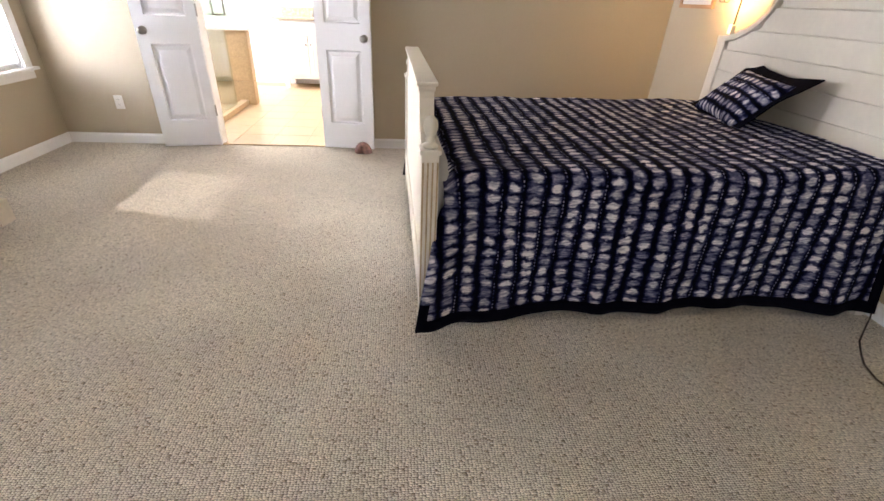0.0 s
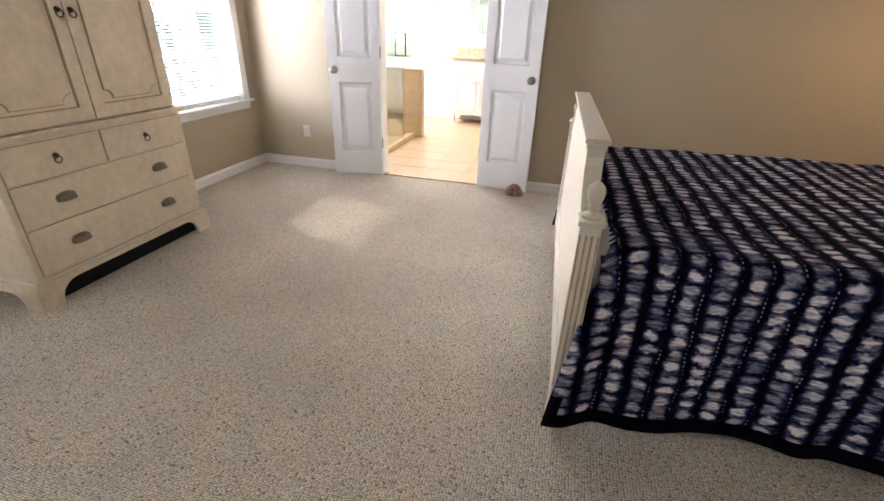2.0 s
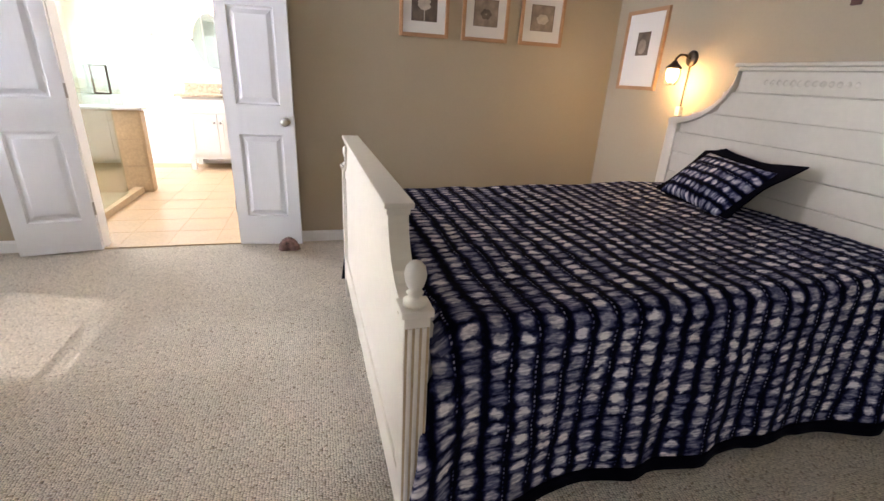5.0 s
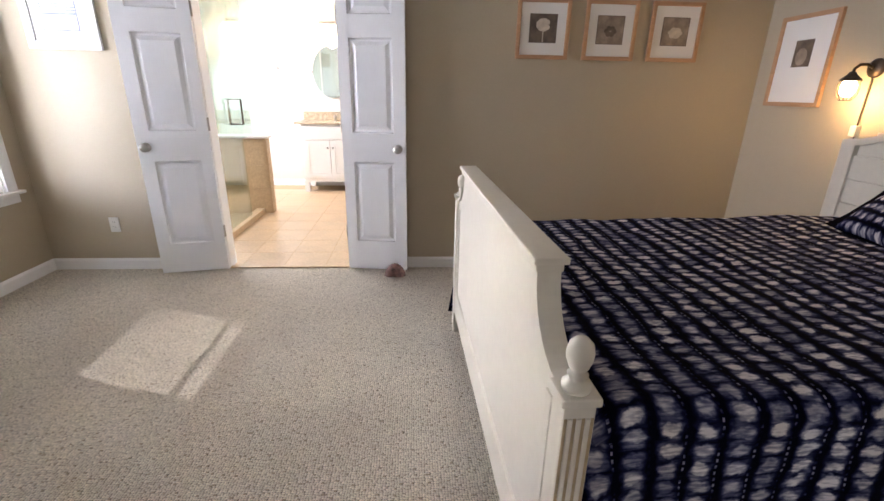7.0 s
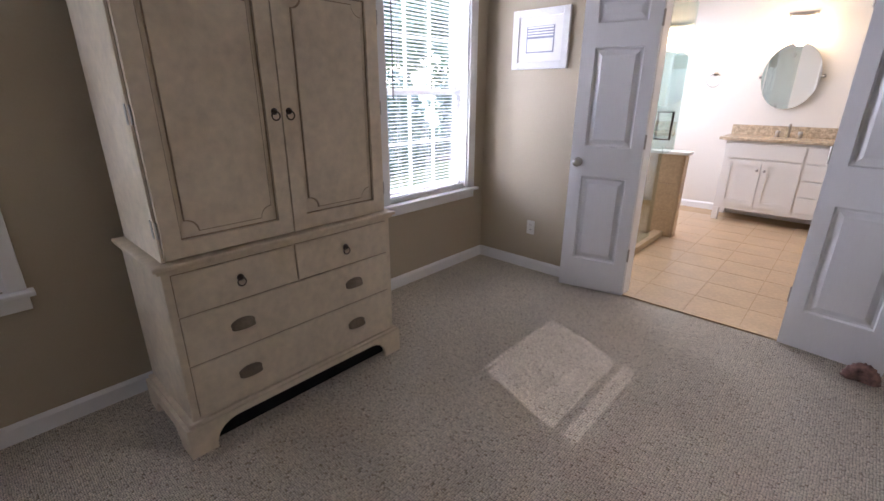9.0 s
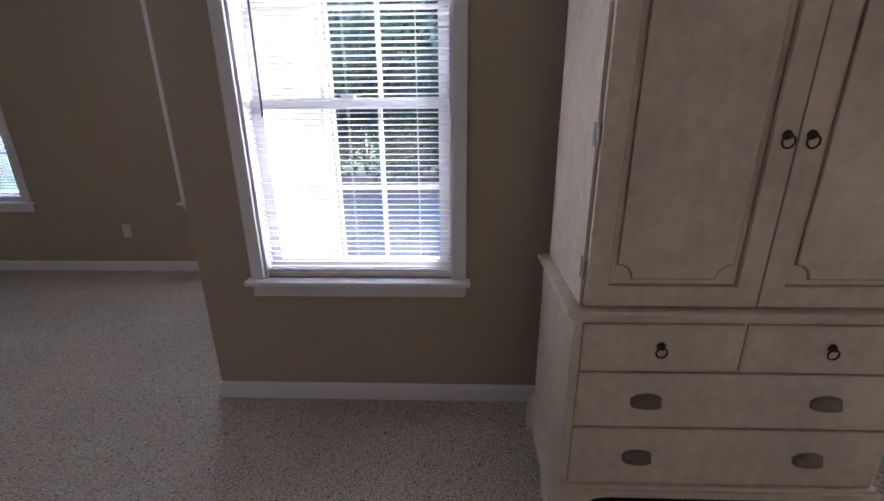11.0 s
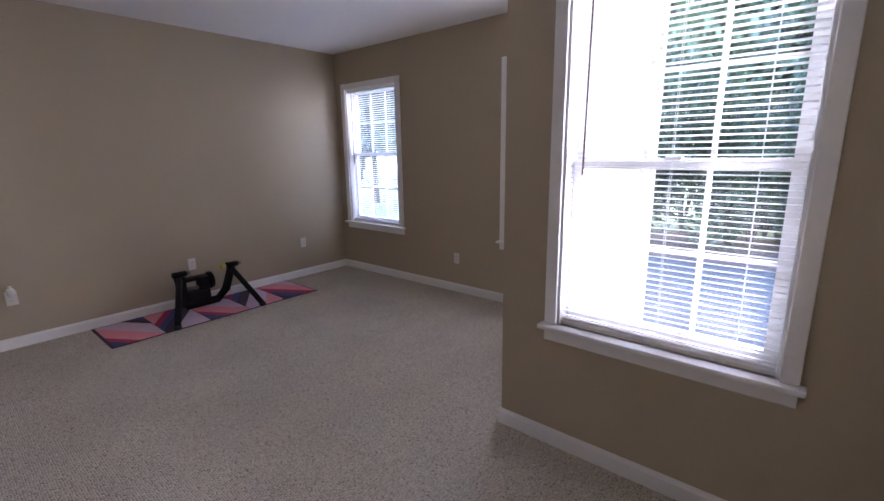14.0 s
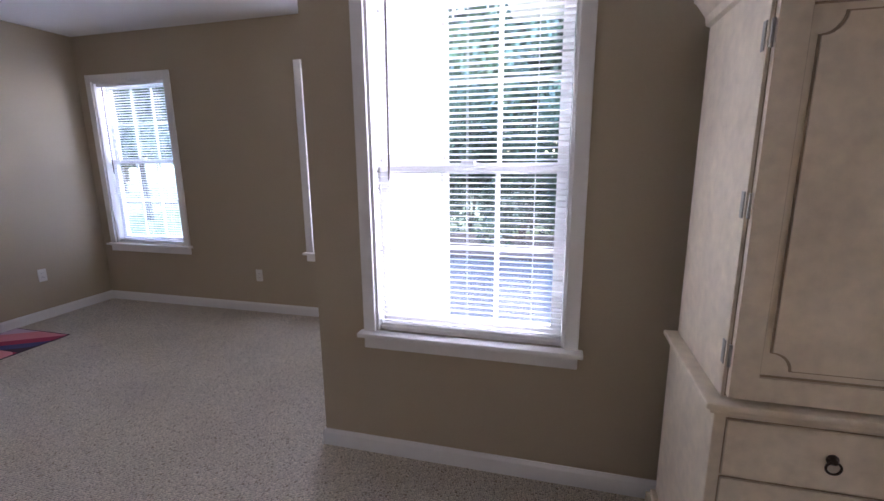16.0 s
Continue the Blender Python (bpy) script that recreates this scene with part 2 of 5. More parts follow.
INSIDE = material("dark_cabinet_inside", (0.05, 0.04, 0.03), 0.9, 0.1)
BRONZE = material("dark_bronze", (0.09, 0.07, 0.055), 0.42, 0.2, 80, 10, metal=0.85)
PEWTER = material("aged_pewter", (0.22, 0.18, 0.13), 0.45, 0.15, 90, 10, metal=0.8)
NICKEL = material("satin_nickel", (0.42, 0.40, 0.37), 0.3, 0.05, 90, 10, metal=1.0)
BLACK = material("black_metal_paint", (0.005, 0.005, 0.0055), 0.6, 0.1, 120, 8, spec=0.2)
RUBBER = material("black_rubber", (0.015, 0.015, 0.015), 0.8, 0.1, 120, 8)
YELLOW = material("yellow_plastic", (0.55, 0.45, 0.05), 0.4, 0.05)
GREY_METAL = material("grey_cast_metal", (0.22, 0.22, 0.23), 0.45, 0.1, metal=0.6)
PLASTIC = material("white_plastic", (0.78, 0.77, 0.73), 0.35, 0.01)
SLAT = material("white_vinyl_slat", (0.88, 0.88, 0.89), 0.45, 0.01, 30, 3)
sn, sl = SLAT.node_tree.nodes, SLAT.node_tree.links
thin, blend = sn.new("ShaderNodeBsdfTranslucent"), sn.new("ShaderNodeMixShader")
thin.inputs[0].default_value = (0.93, 0.93, 0.95, 1)
blend.inputs[0].default_value = 0.10
sl.new(sn["Principled BSDF"].outputs[0], blend.inputs[1])
sl.new(thin.outputs[0], blend.inputs[2])
sl.new(blend.outputs[0], sn["Material Output"].inputs[0])
VINYL = material("white_vinyl_sash", (0.80, 0.80, 0.80), 0.4, 0.01)
OAK = material("light_wood_frame", (0.50, 0.29, 0.15), 0.5, 0.14, 120, 6, 0.1, 250, stretch=(1, 1, 6))
WHITE_FRAME = material("white_wood_frame", (0.72, 0.72, 0.70), 0.45, 0.03, 60, 6, 0.1, 120)
MAT_BOARD = material("white_mat_board", (0.80, 0.79, 0.76), 0.8, 0.01, 200, 3)
PHOTO_DARK = material("sepia_photo_print", (0.15, 0.11, 0.08), 0.4, 0.35, 14, 7)
PHOTO_MID = material("sepia_photo_midtone", (0.33, 0.26, 0.20), 0.4, 0.25, 18, 9)
PETAL = material("pale_flower_print", (0.60, 0.52, 0.42), 0.5, 0.15, 40, 14)
BLUE_PRINT = material("grey_blue_print", (0.30, 0.33, 0.42), 0.5, 0.25, 25, 10)
RED_WOOD = material("dark_red_wood", (0.10, 0.035, 0.025), 0.4, 0.2, 60, 6)
CARPET = carpet_material()
SHIBORI = shibori_material("tie_dyed_navy_cloth")
SHIBORI_SMALL = shibori_material("tie_dyed_navy_pillow_cloth", 0.058)
NAVY = material("plain_navy_cloth", (0.0030, 0.0030, 0.0075), 0.95, 0.15, 200, 8, 0.2, 400, spec=0.04)
MATTRESS = material("white_mattress_cloth", (0.6, 0.6, 0.58), 0.9, 0.03, 120, 8, 0.2, 200)
CORD = material("brown_cord", (0.06, 0.04, 0.03), 0.6, 0.1)
TILE = material("travertine_floor_tile", (0.53, 0.38, 0.23), 0.32, 0.12, 40, 4.5, 0.08, 60)
TILE_WALL = material("tan_wall_tile", (0.52, 0.38, 0.22), 0.4, 0.12, 40, 5, 0.08, 60)
GROUT = material("sand_grout", (0.50, 0.365, 0.225), 0.9, 0.1, 90, 5)
BATH_PAINT = material("pale_bath_wall_paint", (0.74, 0.71, 0.65), 0.55, 0.015, 90, 0.8, 0.08, 260)
GRANITE = material("speckled_granite_top", (0.58, 0.47, 0.33), 0.2, 0.4, 160, 30)
CULTURED = material("white_vanity_paint", (0.78, 0.76, 0.72), 0.4, 0.015)
SHELL = material("pink_shell", (0.30, 0.17, 0.145), 0.4, 0.45, 40, 30)
MIRROR = material("mirror_silver", (0.85, 0.87, 0.86), 0.02, 0.0, metal=1.0)
MIRROR.node_tree.nodes["Principled BSDF"].inputs["Roughness"].default_value = 0.02
for lk in list(MIRROR.node_tree.links):
    if lk.to_socket.name == "Roughness":
        MIRROR.node_tree.links.remove(lk)
PANE = glass_material("window_glass", (0.94, 0.97, 0.96))
SHOWER_GLASS = glass_material("greenish_shower_glass", (0.86, 0.94, 0.92))
LAMP_GLASS = glow_material("glowing_lamp_glass", (1.0, 0.62, 0.22), 1.1)
VANITY_GLASS = glow_material("glowing_vanity_shade", (1.0, 0.74, 0.38), 0.9)
SIDING = material("white_lap_siding", (0.62, 0.60, 0.56), 0.6, 0.03, 40, 2)
# Paving darkened in colour, well below concrete, so daylight doesn't blow it out.
CONCRETE = material("darkened_grey_paving", (0.06, 0.058, 0.057), 0.9, 0.1, 25, 0.8, 0.3, 40)
MULCH = material("brown_mulch", (0.09, 0.06, 0.045), 0.95, 0.35, 30, 3, 0.8, 40)
LAWN = material("mown_lawn", (0.10, 0.14, 0.045), 0.95, 0.3, 18, 0.5, 0.8, 60)
LEAF = material("green_leaf", (0.085, 0.13, 0.060), 0.6, 0.35, 3, 0.7)
LEAF_DARK = material("dark_hedge_leaf", (0.062, 0.098, 0.058), 0.5, 0.35, 5, 1.2)
BARK = material("grey_bark", (0.10, 0.08, 0.06), 0.95, 0.3, 20, 3, 0.8, 30)
MAT_PINK = material("coral_pink_mat_print", (0.78, 0.29, 0.33), 0.8, 0.08, 150, 8)
MAT_PALE = material("pale_lilac_mat_print", (0.66, 0.50, 0.62), 0.8, 0.08, 150, 8)
MAT_DARK = material("dark_plum_mat_print", (0.045, 0.02, 0.05), 0.8, 0.15, 150, 8)
MAT_BLUE = material("navy_mat_print", (0.05, 0.06, 0.20), 0.8, 0.15, 150, 8)
MAT_RED = material("crimson_mat_print", (0.42, 0.03, 0.09), 0.8, 0.1, 150, 8)


# ---- mesh helpers ----
def box(bm, x0, x1, y0, y1, z0, z1, bevel=0.0, seg=2):
    r = bmesh.ops.create_cube(bm, size=1.0)
    vs = r["verts"]
    bmesh.ops.scale(bm, vec=(x1 - x0, y1 - y0, z1 - z0), verts=vs)
    bmesh.ops.translate(bm, vec=((x0 + x1) / 2, (y0 + y1) / 2, (z0 + z1) / 2), verts=vs)
    if bevel:
        es = list({e for v in vs for e in v.link_edges})
        bmesh.ops.bevel(bm, geom=es, offset=bevel, segments=seg, affect="EDGES", profile=0.6)
    return bm


def boxes(*specs, bevel=0.0):
    bm = bmesh.new()
    for s in specs:
        box(bm, *s, bevel=bevel)
    return bm


def lathe(bm, profile, axis="Z", at=(0, 0, 0), seg=20):
    """A turned body from (radius, height) pairs."""
    rings = []
    for r, h in profile:
        ring = []
        for i in range(seg):
            a = 2 * math.pi * i / seg
            p = (r * math.cos(a), r * math.sin(a), h)
            if axis == "X":
                p = (p[2], p[0], p[1])
            elif axis == "Y":
                p = (p[0], p[2], p[1])
            ring.append(bm.verts.new(Vector(p) + Vector(at)))
        rings.append(ring)
    for a, c in zip(rings, rings[1:]):
        for i in range(seg):
            bm.faces.new((a[i], a[(i + 1) % seg], c[(i + 1) % seg], c[i]))
    bm.faces.new(rings[0])
    bm.faces.new(rings[-1])
    bmesh.ops.recalc_face_normals(bm, faces=bm.faces)
    return bm


def tube(bm, points, r, seg=8, r1=None):
    """A round bar along points."""
    pts = [Vector(p) for p in points]
    rings = []
    for i, p in enumerate(pts):
        d = (pts[min(i + 1, len(pts) - 1)] - pts[max(i - 1, 0)]).normalized()
        a = d.orthogonal().normalized()
        if rings:
            a = (prev - d * prev.dot(d)).normalized()
        prev = a
        c = d.cross(a)
        rad = r if r1 is None else r + (r1 - r) * i / (len(pts) - 1)
        rings.append([bm.verts.new(p + rad * (math.cos(2 * math.pi * k / seg) * a + math.sin(2 * math.pi * k / seg) * c)) for k in range(seg)])
    for a, c in zip(rings, rings[1:]):
        for k in range(seg):
            bm.faces.new((a[k], a[(k + 1) % seg], c[(k + 1) % seg], c[k]))
    bm.faces.new(list(reversed(rings[0])))
    bm.faces.new(rings[-1])
    bmesh.ops.recalc_face_normals(bm, faces=bm.faces)
    return bm


def prism(bm, outline, axis, a, c):
    """A plate: an outline of (p, q) pairs, from a to c along the axis. Axis X: p is y, q is z; Y: p is x, q is z; Z: p is x, q is y."""
    def place(p, q, d):
        return {"X": (d, p, q), "Y": (p, d, q), "Z": (p, q, d)}[axis]
    lo = [bm.verts.new(place(p, q, a)) for p, q in outline]
    hi = [bm.verts.new(place(p, q, c)) for p, q in outline]
    bm.faces.new(lo)
    bm.faces.new(hi)
    k = len(outline)
    for i in range(k):
        bm.faces.new((lo[i], lo[(i + 1) % k], hi[(i + 1) % k], hi[i]))
    bmesh.ops.recalc_face_normals(bm, faces=bm.faces)
    return bm


def mesh_of(name, bm, mat, smooth=False):
    me = bpy.data.meshes.new(name)
    bm.to_mesh(me)
    bm.free()
    for m in (mat if isinstance(mat, (list, tuple)) else [mat]):
        me.materials.append(m)
    if smooth:
        me.shade_smooth()
    return me


def part(name, bm, mat, parent, label="", smooth=False, at=None):
    me = bm if isinstance(bm, bpy.types.Mesh) else mesh_of(name, bm, mat, smooth)
    o = new(name, me)
    o.parent = parent
    if at is not None:
        o.matrix_basis = at if isinstance(at, Matrix) else Matrix.Translation(at)
    if label:
        tagged(o, label)
    return o


def thing(name, label, category, at=(0, 0, 0), turn=0.0, group=""):
    o = new(name)
    o.empty_display_size = 0.1
    o.matrix_basis = pose(*at, 0, 0, turn)
    return tagged(o, label, category, group)


def structure(name, bm, mat, label, category, smooth=False):
    return tagged(new(name, mesh_of(name, bm, mat, smooth)), label, category, kind="structure")


def wall_cells(u0, u1, z0, z1, holes):
    """The rectangles (u0, u1, z0, z1) of a wall that are left round its holes."""
    us = sorted({u0, u1, *[h[0] for h in holes], *[h[1] for h in holes]})
    out = []
    for a, c in zip(us, us[1:]):
        hs = sorted((h[2], h[3]) for h in holes if h[0] <= a and h[1] >= c)
        z = z0
        for b0, b1 in hs:
            if b0 > z:
                out.append((a, c, z, b0))
            z = b1
        if z < z1:
            out.append((a, c, z, z1))
    return out


# ---- large structure ----
W1, W2, W3, W4 = (5.885, 6.745), (3.06, 3.922), (-0.545, 0.325), (1.735, 2.56)
BOT = -0.03
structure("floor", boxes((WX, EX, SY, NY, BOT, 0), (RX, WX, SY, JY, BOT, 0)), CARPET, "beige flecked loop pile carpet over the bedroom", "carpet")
structure("ceiling", boxes((RX - T, EX + T, SY - T, NY + 0.12, CEIL, CEIL + 0.12)), CEIL_PAINT, "flat white painted bedroom ceiling", "ceiling")
bm = bmesh.new()
for a, c, z0, z1 in wall_cells(JY, NY, BOT, CEIL, [(*W1, SILL, HEAD), (*W2, SILL, HEAD)]):
    box(bm, WX - T, WX, a, c, z0, z1)
structure("wall_west", bm, WALL_PAINT, "khaki painted wall with two windows", "wall")
bm = bmesh.new()
for a, c, z0, z1 in wall_cells(SY, JY + T, BOT, CEIL, [(*W3, SILL_A, HEAD_A), (*W4, SILL_A, HEAD_A)]):
    box(bm, RX - T, RX, a, c, z0, z1)
structure("wall_alcove", bm, WALL_PAINT, "khaki painted alcove wall with two windows", "wall")
structure("wall_jog", boxes((RX, WX - T, JY, JY + T, BOT, CEIL)), WALL_PAINT, "khaki painted return wall of the alcove", "wall")
bm = bmesh.new()
for a, c, z0, z1 in wall_cells(RX - T, EX + T, BOT, CEIL, [(-1.92, 0.32, SILL, HEAD)]):
    box(bm, a, c, SY - T, SY, z0, z1)
structure("wall_south", bm, WALL_PAINT, "khaki painted plain wall behind the exercise mat", "wall")
structure("wall_east", boxes((EX, EX + T, SY, NY, BOT, CEIL)), WALL_PAINT, "khaki painted wall behind the bed", "wall")
bm = bmesh.new()
for a, c, z0, z1 in wall_cells(WX - T, EX + T, BOT, CEIL, [(DX0 - 0.02, DX1 + 0.02, BOT, DTOP + 0.02)]):
    box(bm, a, c, NY, NY + 0.06, z0, z1)
structure("wall_north", bm, WALL_PAINT, "khaki painted wall with the bathroom doorway", "wall")
bm = bmesh.new()
for a, c, z0, z1 in wall_cells(BW, BE, BOT, CEIL, [(DX0 - 0.02, DX1 + 0.02, BOT, DTOP + 0.02)]):
    box(bm, a, c, NY + 0.06, NY + 0.12, z0, z1)
structure("wall_bath_south", bm, BATH_PAINT, "pale painted bathroom side of the doorway wall", "wall")
structure("wall_bath_north", boxes((BW, BE, BN, BN + 0.12, BOT, CEIL)), BATH_PAINT, "pale painted bathroom wall behind the vanity", "wall")
structure("wall_bath_east", boxes((BE, BE + 0.12, NY + 0.12, BN + 0.12, BOT, CEIL)), BATH_PAINT, "pale painted plain bathroom wall", "wall")
bm = bmesh.new()
for a, c, z0, z1 in wall_cells(NY + 0.06, BN + 0.12, BOT, CEIL, [(8.1, 10.1, 1.0, 2.2)]):
    box(bm, BW - 0.15, BW, a, c, z0, z1)
structure("wall_bath_west", bm, BATH_PAINT, "pale painted bathroom wall with a window", "wall")
structure("ceiling_bath", boxes((BW - 0.15, BE + 0.12, NY + 0.12, BN + 0.12, CEIL, CEIL + 0.12)), CEIL_PAINT, "flat white painted bathroom ceiling", "ceiling")

# Window out of view; its opaque plate is added to keep direct sun out.
w5 = thing("window_5", "unseen bathroom window closed by an opaque white plate", "window", (BW - 0.09, 9.1, 1.0))
tagged(w5, kind="structure")
part("sun_block_plate", boxes((-0.01, 0.01, -1.0, 1.0, 0.0, 1.2)), CEIL_PAINT, w5)
# Made-up opening out of view, only there to carry the south fill lamp.
w6 = thing("window_6", "made-up unseen window opening closed by a white plate", "window", (-0.8, SY - 0.10, SILL))
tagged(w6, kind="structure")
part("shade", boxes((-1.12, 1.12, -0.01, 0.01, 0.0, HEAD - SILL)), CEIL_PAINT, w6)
# daylight of the bathroom window
area_lamp("bath_window_light", (BW + 0.02, 9.1, 1.6), (-1.4, 9.15, 0.2), 1.9, 1.1, 2.3, (0.96, 0.98, 1.0))
# Lamps added at the west and recessed windows to strengthen the sky's light.
area_lamp("west_sky_fill", (WX - 1.0, 6.20, 1.58), (0, 6.00, 1.0), 1.00, 1.6, 4.6, (0.97, 0.98, 1.0))
area_lamp("west_sky_fill", (WX - 1.0, 4.50, 1.58), (0, 4.40, 1.0), 1.05, 1.6, 9.0, (0.97, 0.98, 1.0))
area_lamp("west_sky_fill", (RX - T - 0.10, 2.1475, SILL + 0.77), (0, 2.1475, SILL + 0.77), 0.80, 1.48, 1.7, (0.98, 0.98, 1.0))
# Added lamp outside, hidden from view, brightens the south wall by the corner.
area_lamp("alcove_sky_fill", (RX - 1.3, 1.15, 1.75), (RX + 0.5, -0.75, 1.0), 1.1, 1.2, 1.0, (0.98, 0.99, 1.0))
# Fill lamp added from the south; no known source stands there.
area_lamp("south_fill_light", (-0.8, SY - 0.05, 1.42), (-0.9, 4.0, 1.2), 2.2, 1.45, 0.13, (1.0, 0.99, 0.97))

# ---- trim ----
def baseboard(x0, y0, x1, y1, nx, ny):
    """A skirting board along a wall, proud of it towards (nx, ny)."""
    bm = bmesh.new()
    d, h = 0.014, 0.087
    prof = [(0, 0.0), (d, 0.0), (d, h - 0.018), (d * 0.55, h - 0.006), (d * 0.4, h), (0, h)]
    ends = []
    for px, py in ((x0, y0), (x1, y1)):
        ends.append([bm.verts.new((px + nx * p, py + ny * p, q)) for p, q in prof])
    k = len(prof)
    for i in range(k):
        bm.faces.new((ends[0][i], ends[0][(i + 1) % k], ends[1][(i + 1) % k], ends[1][i]))
    bm.faces.new(ends[0])
    bm.faces.new(ends[1])
    bmesh.ops.recalc_face_normals(bm, faces=bm.faces)
    structure("baseboard", bm, TRIM, "white painted baseboard with a rounded top", "baseboard")


baseboard(WX, JY, WX, NY - 0.014, 1, 0)
baseboard(RX, SY + 0.014, RX, JY - 0.014, 1, 0)
baseboard(RX, JY, WX + 0.014, JY, 0, -1)
baseboard(RX, SY, EX - 0.014, SY, 0, 1)
baseboard(EX, SY, EX, NY - 0.014, -1, 0)
baseboard(WX, NY, DX0 - 0.075, NY, 0, -1)
baseboard(DX1 + 0.075, NY, EX, NY, 0, -1)
baseboard(BW, BN, BE, BN, 0, -1)
baseboard(BE, NY + 0.12, BE, BN - 0.014, -1, 0)

bm = bmesh.new()
for a, c in ((DX0 - 0.075, DX0 - 0.005), (DX1 + 0.005, DX1 + 0.075)):
    box(bm, a, c, NY - 0.018, NY, 0, DTOP + 0.07, 0.004)
box(bm, DX0 - 0.005, DX1 + 0.005, NY - 0.018, NY, DTOP + 0.003, DTOP + 0.07, 0.004)
for a, c in ((DX0 - 0.02, DX0), (DX1, DX1 + 0.02)):
    box(bm, a, c, NY, NY + 0.12, 0, DTOP)
box(bm, DX0 - 0.02, DX1 + 0.02, NY, NY + 0.12, DTOP, DTOP + 0.02)
structure("trim", bm, TRIM, "white door casing and jambs of the bathroom doorway", "trim")
structure("threshold", boxes((DX0, DX1, NY - 0.012, NY + 0.03, 0, 0.012), bevel=0.003), TILE_WALL, "narrow tan threshold strip between carpet and tile", "trim")


# ---- windows and blinds ----
slat_bm = bmesh.new()
prism(slat_bm, [(-0.0125, -0.0012), (-0.004, 0.0014), (0.004, 0.0014), (0.0125, -0.0012), (0.0125, -0.0020), (0.004, 0.0006), (-0.004, 0.0006), (-0.0125, -0.0020)], "Y", -0.395, 0.395)
SLAT_MESH = mesh_of("slat", slat_bm, SLAT)


def window(number, x, span, horn, sill, head, mid):
    y0, y1 = span
    w = thing(f"window_{number}", "white double-hung window with gridded sashes and a deep sill", "window", (x, (y0 + y1) / 2, sill))
    tagged(w, kind="structure")
    h, a = head - sill, (y1 - y0) / 2
    cw = horn - 0.020
    bm = boxes((-T, 0, -a, -a + 0.018, 0, h), (-T, 0, a - 0.018, a, 0, h), (-T, 0, -a + 0.018, a - 0.018, h - 0.018, h), (-T, -0.02, -a + 0.018, a - 0.018, 0, 0.018))
    part("window_frame", bm, TRIM, w)
    part("casing", boxes((0, 0.018, -a - cw, -a + 0.006, 0.0, h + cw), bevel=0.004), TRIM, w)
    part("casing", boxes((0, 0.018, a - 0.006, a + cw, 0.0, h + cw), bevel=0.004), TRIM, w)
    part("casing", boxes((0, 0.0178, -a + 0.007, a - 0.007, h - 0.006, h + cw - 0.0005), bevel=0.004), TRIM, w)
    part("sill", boxes((-0.018, 0.055, -a - horn, a + horn, -0.022, 0.0), bevel=0.006), TRIM, w)
    part("apron", boxes((0, 0.016, -a - cw, a + cw, -0.085, -0.0225), bevel=0.004), TRIM, w)
    for name, z0, z1, dx in (("lower_sash", 0.02, mid + 0.02, -0.075), ("upper_sash", mid - 0.02, h - 0.02, -0.112)):
        i0, i1 = -a + 0.02, a - 0.02
        bm = boxes((dx - 0.034, dx, i0, i0 + 0.045, z0, z1), (dx - 0.034, dx, i1 - 0.045, i1, z0, z1), (dx - 0.034, dx, i0 + 0.045, i1 - 0.045, z0, z0 + 0.045), (dx - 0.034, dx, i0 + 0.045, i1 - 0.045, z1 - 0.04, z1))
        sash = part(name, bm, VINYL, w)
        g0, g1, q0, q1 = i0 + 0.045, i1 - 0.045, z0 + 0.045, z1 - 0.04
        bm = bmesh.new()
        for k in (1, 2):
            yy = g0 + (g1 - g0) * k / 3
            box(bm, dx - 0.024, dx - 0.010, yy - 0.009, yy + 0.009, q0, q1)
        zz = (q0 + q1) / 2
        box(bm, dx - 0.0235, dx - 0.0105, g0, g1, zz - 0.009, zz + 0.009)
        part("grille", bm, VINYL, sash)
        for k in range(3):
            for r in range(2):
                ya, yb = g0 + (g1 - g0) * k / 3, g0 + (g1 - g0) * (k + 1) / 3
                za, zb = (q0, zz) if r == 0 else (zz, q1)
                p = part("pane", boxes((dx - 0.019, dx - 0.015, ya, yb, za, zb)), PANE, sash)
                p.visible_shadow = False
    part("sash_lock", boxes((-0.075, -0.05, -0.03, 0.03, mid + 0.02, mid + 0.035), bevel=0.004), VINYL, w)
    return w


def blind(x, span, tilt, sill, head):
    y0, y1 = span
    yc, h = (y0 + y1) / 2, head - sill
    b = thing("window_blind", "white horizontal slat blind lowered with open slats", "blind", (x - 0.036, yc, sill), group="window blinds")
    a = (y1 - y0) / 2 - 0.019
    part("headrail", boxes((-0.014, 0.014, -a, a, h - 0.045, h - 0.0185), bevel=0.002), SLAT, b)
    part("bottom_rail", boxes((-0.0125, 0.0125, -a + 0.004, a - 0.004, 0.016, 0.032), bevel=0.003), SLAT, b)
    z, i = 0.046, 0
    while z < h - 0.055:
        part("slat", SLAT_MESH, None, b, at=pose(0, 0, z, 0, tilt + 1.2 * math.sin(i * 2.1), 0) @ Matrix.Diagonal((1, (a - 0.003) / 0.395, 1, 1)))
        z += 0.0238
        i += 1
    for yy in (-a + 0.13, 0.0, a - 0.13):
        bm = bmesh.new()
        for xx in (-0.0135, 0.0135):
            tube(bm, [(xx, yy, 0.03), (xx, yy, h - 0.045)], 0.0009, 4)
        part("ladder_cord", bm, SLAT, b)
    part("wand", tube(bmesh.new(), [(0.020, -a + 0.075, h - 0.05), (0.022, -a + 0.068, 0.70)], 0.0042, 6), CORD, b, "thin dark tilt wand")
    return b


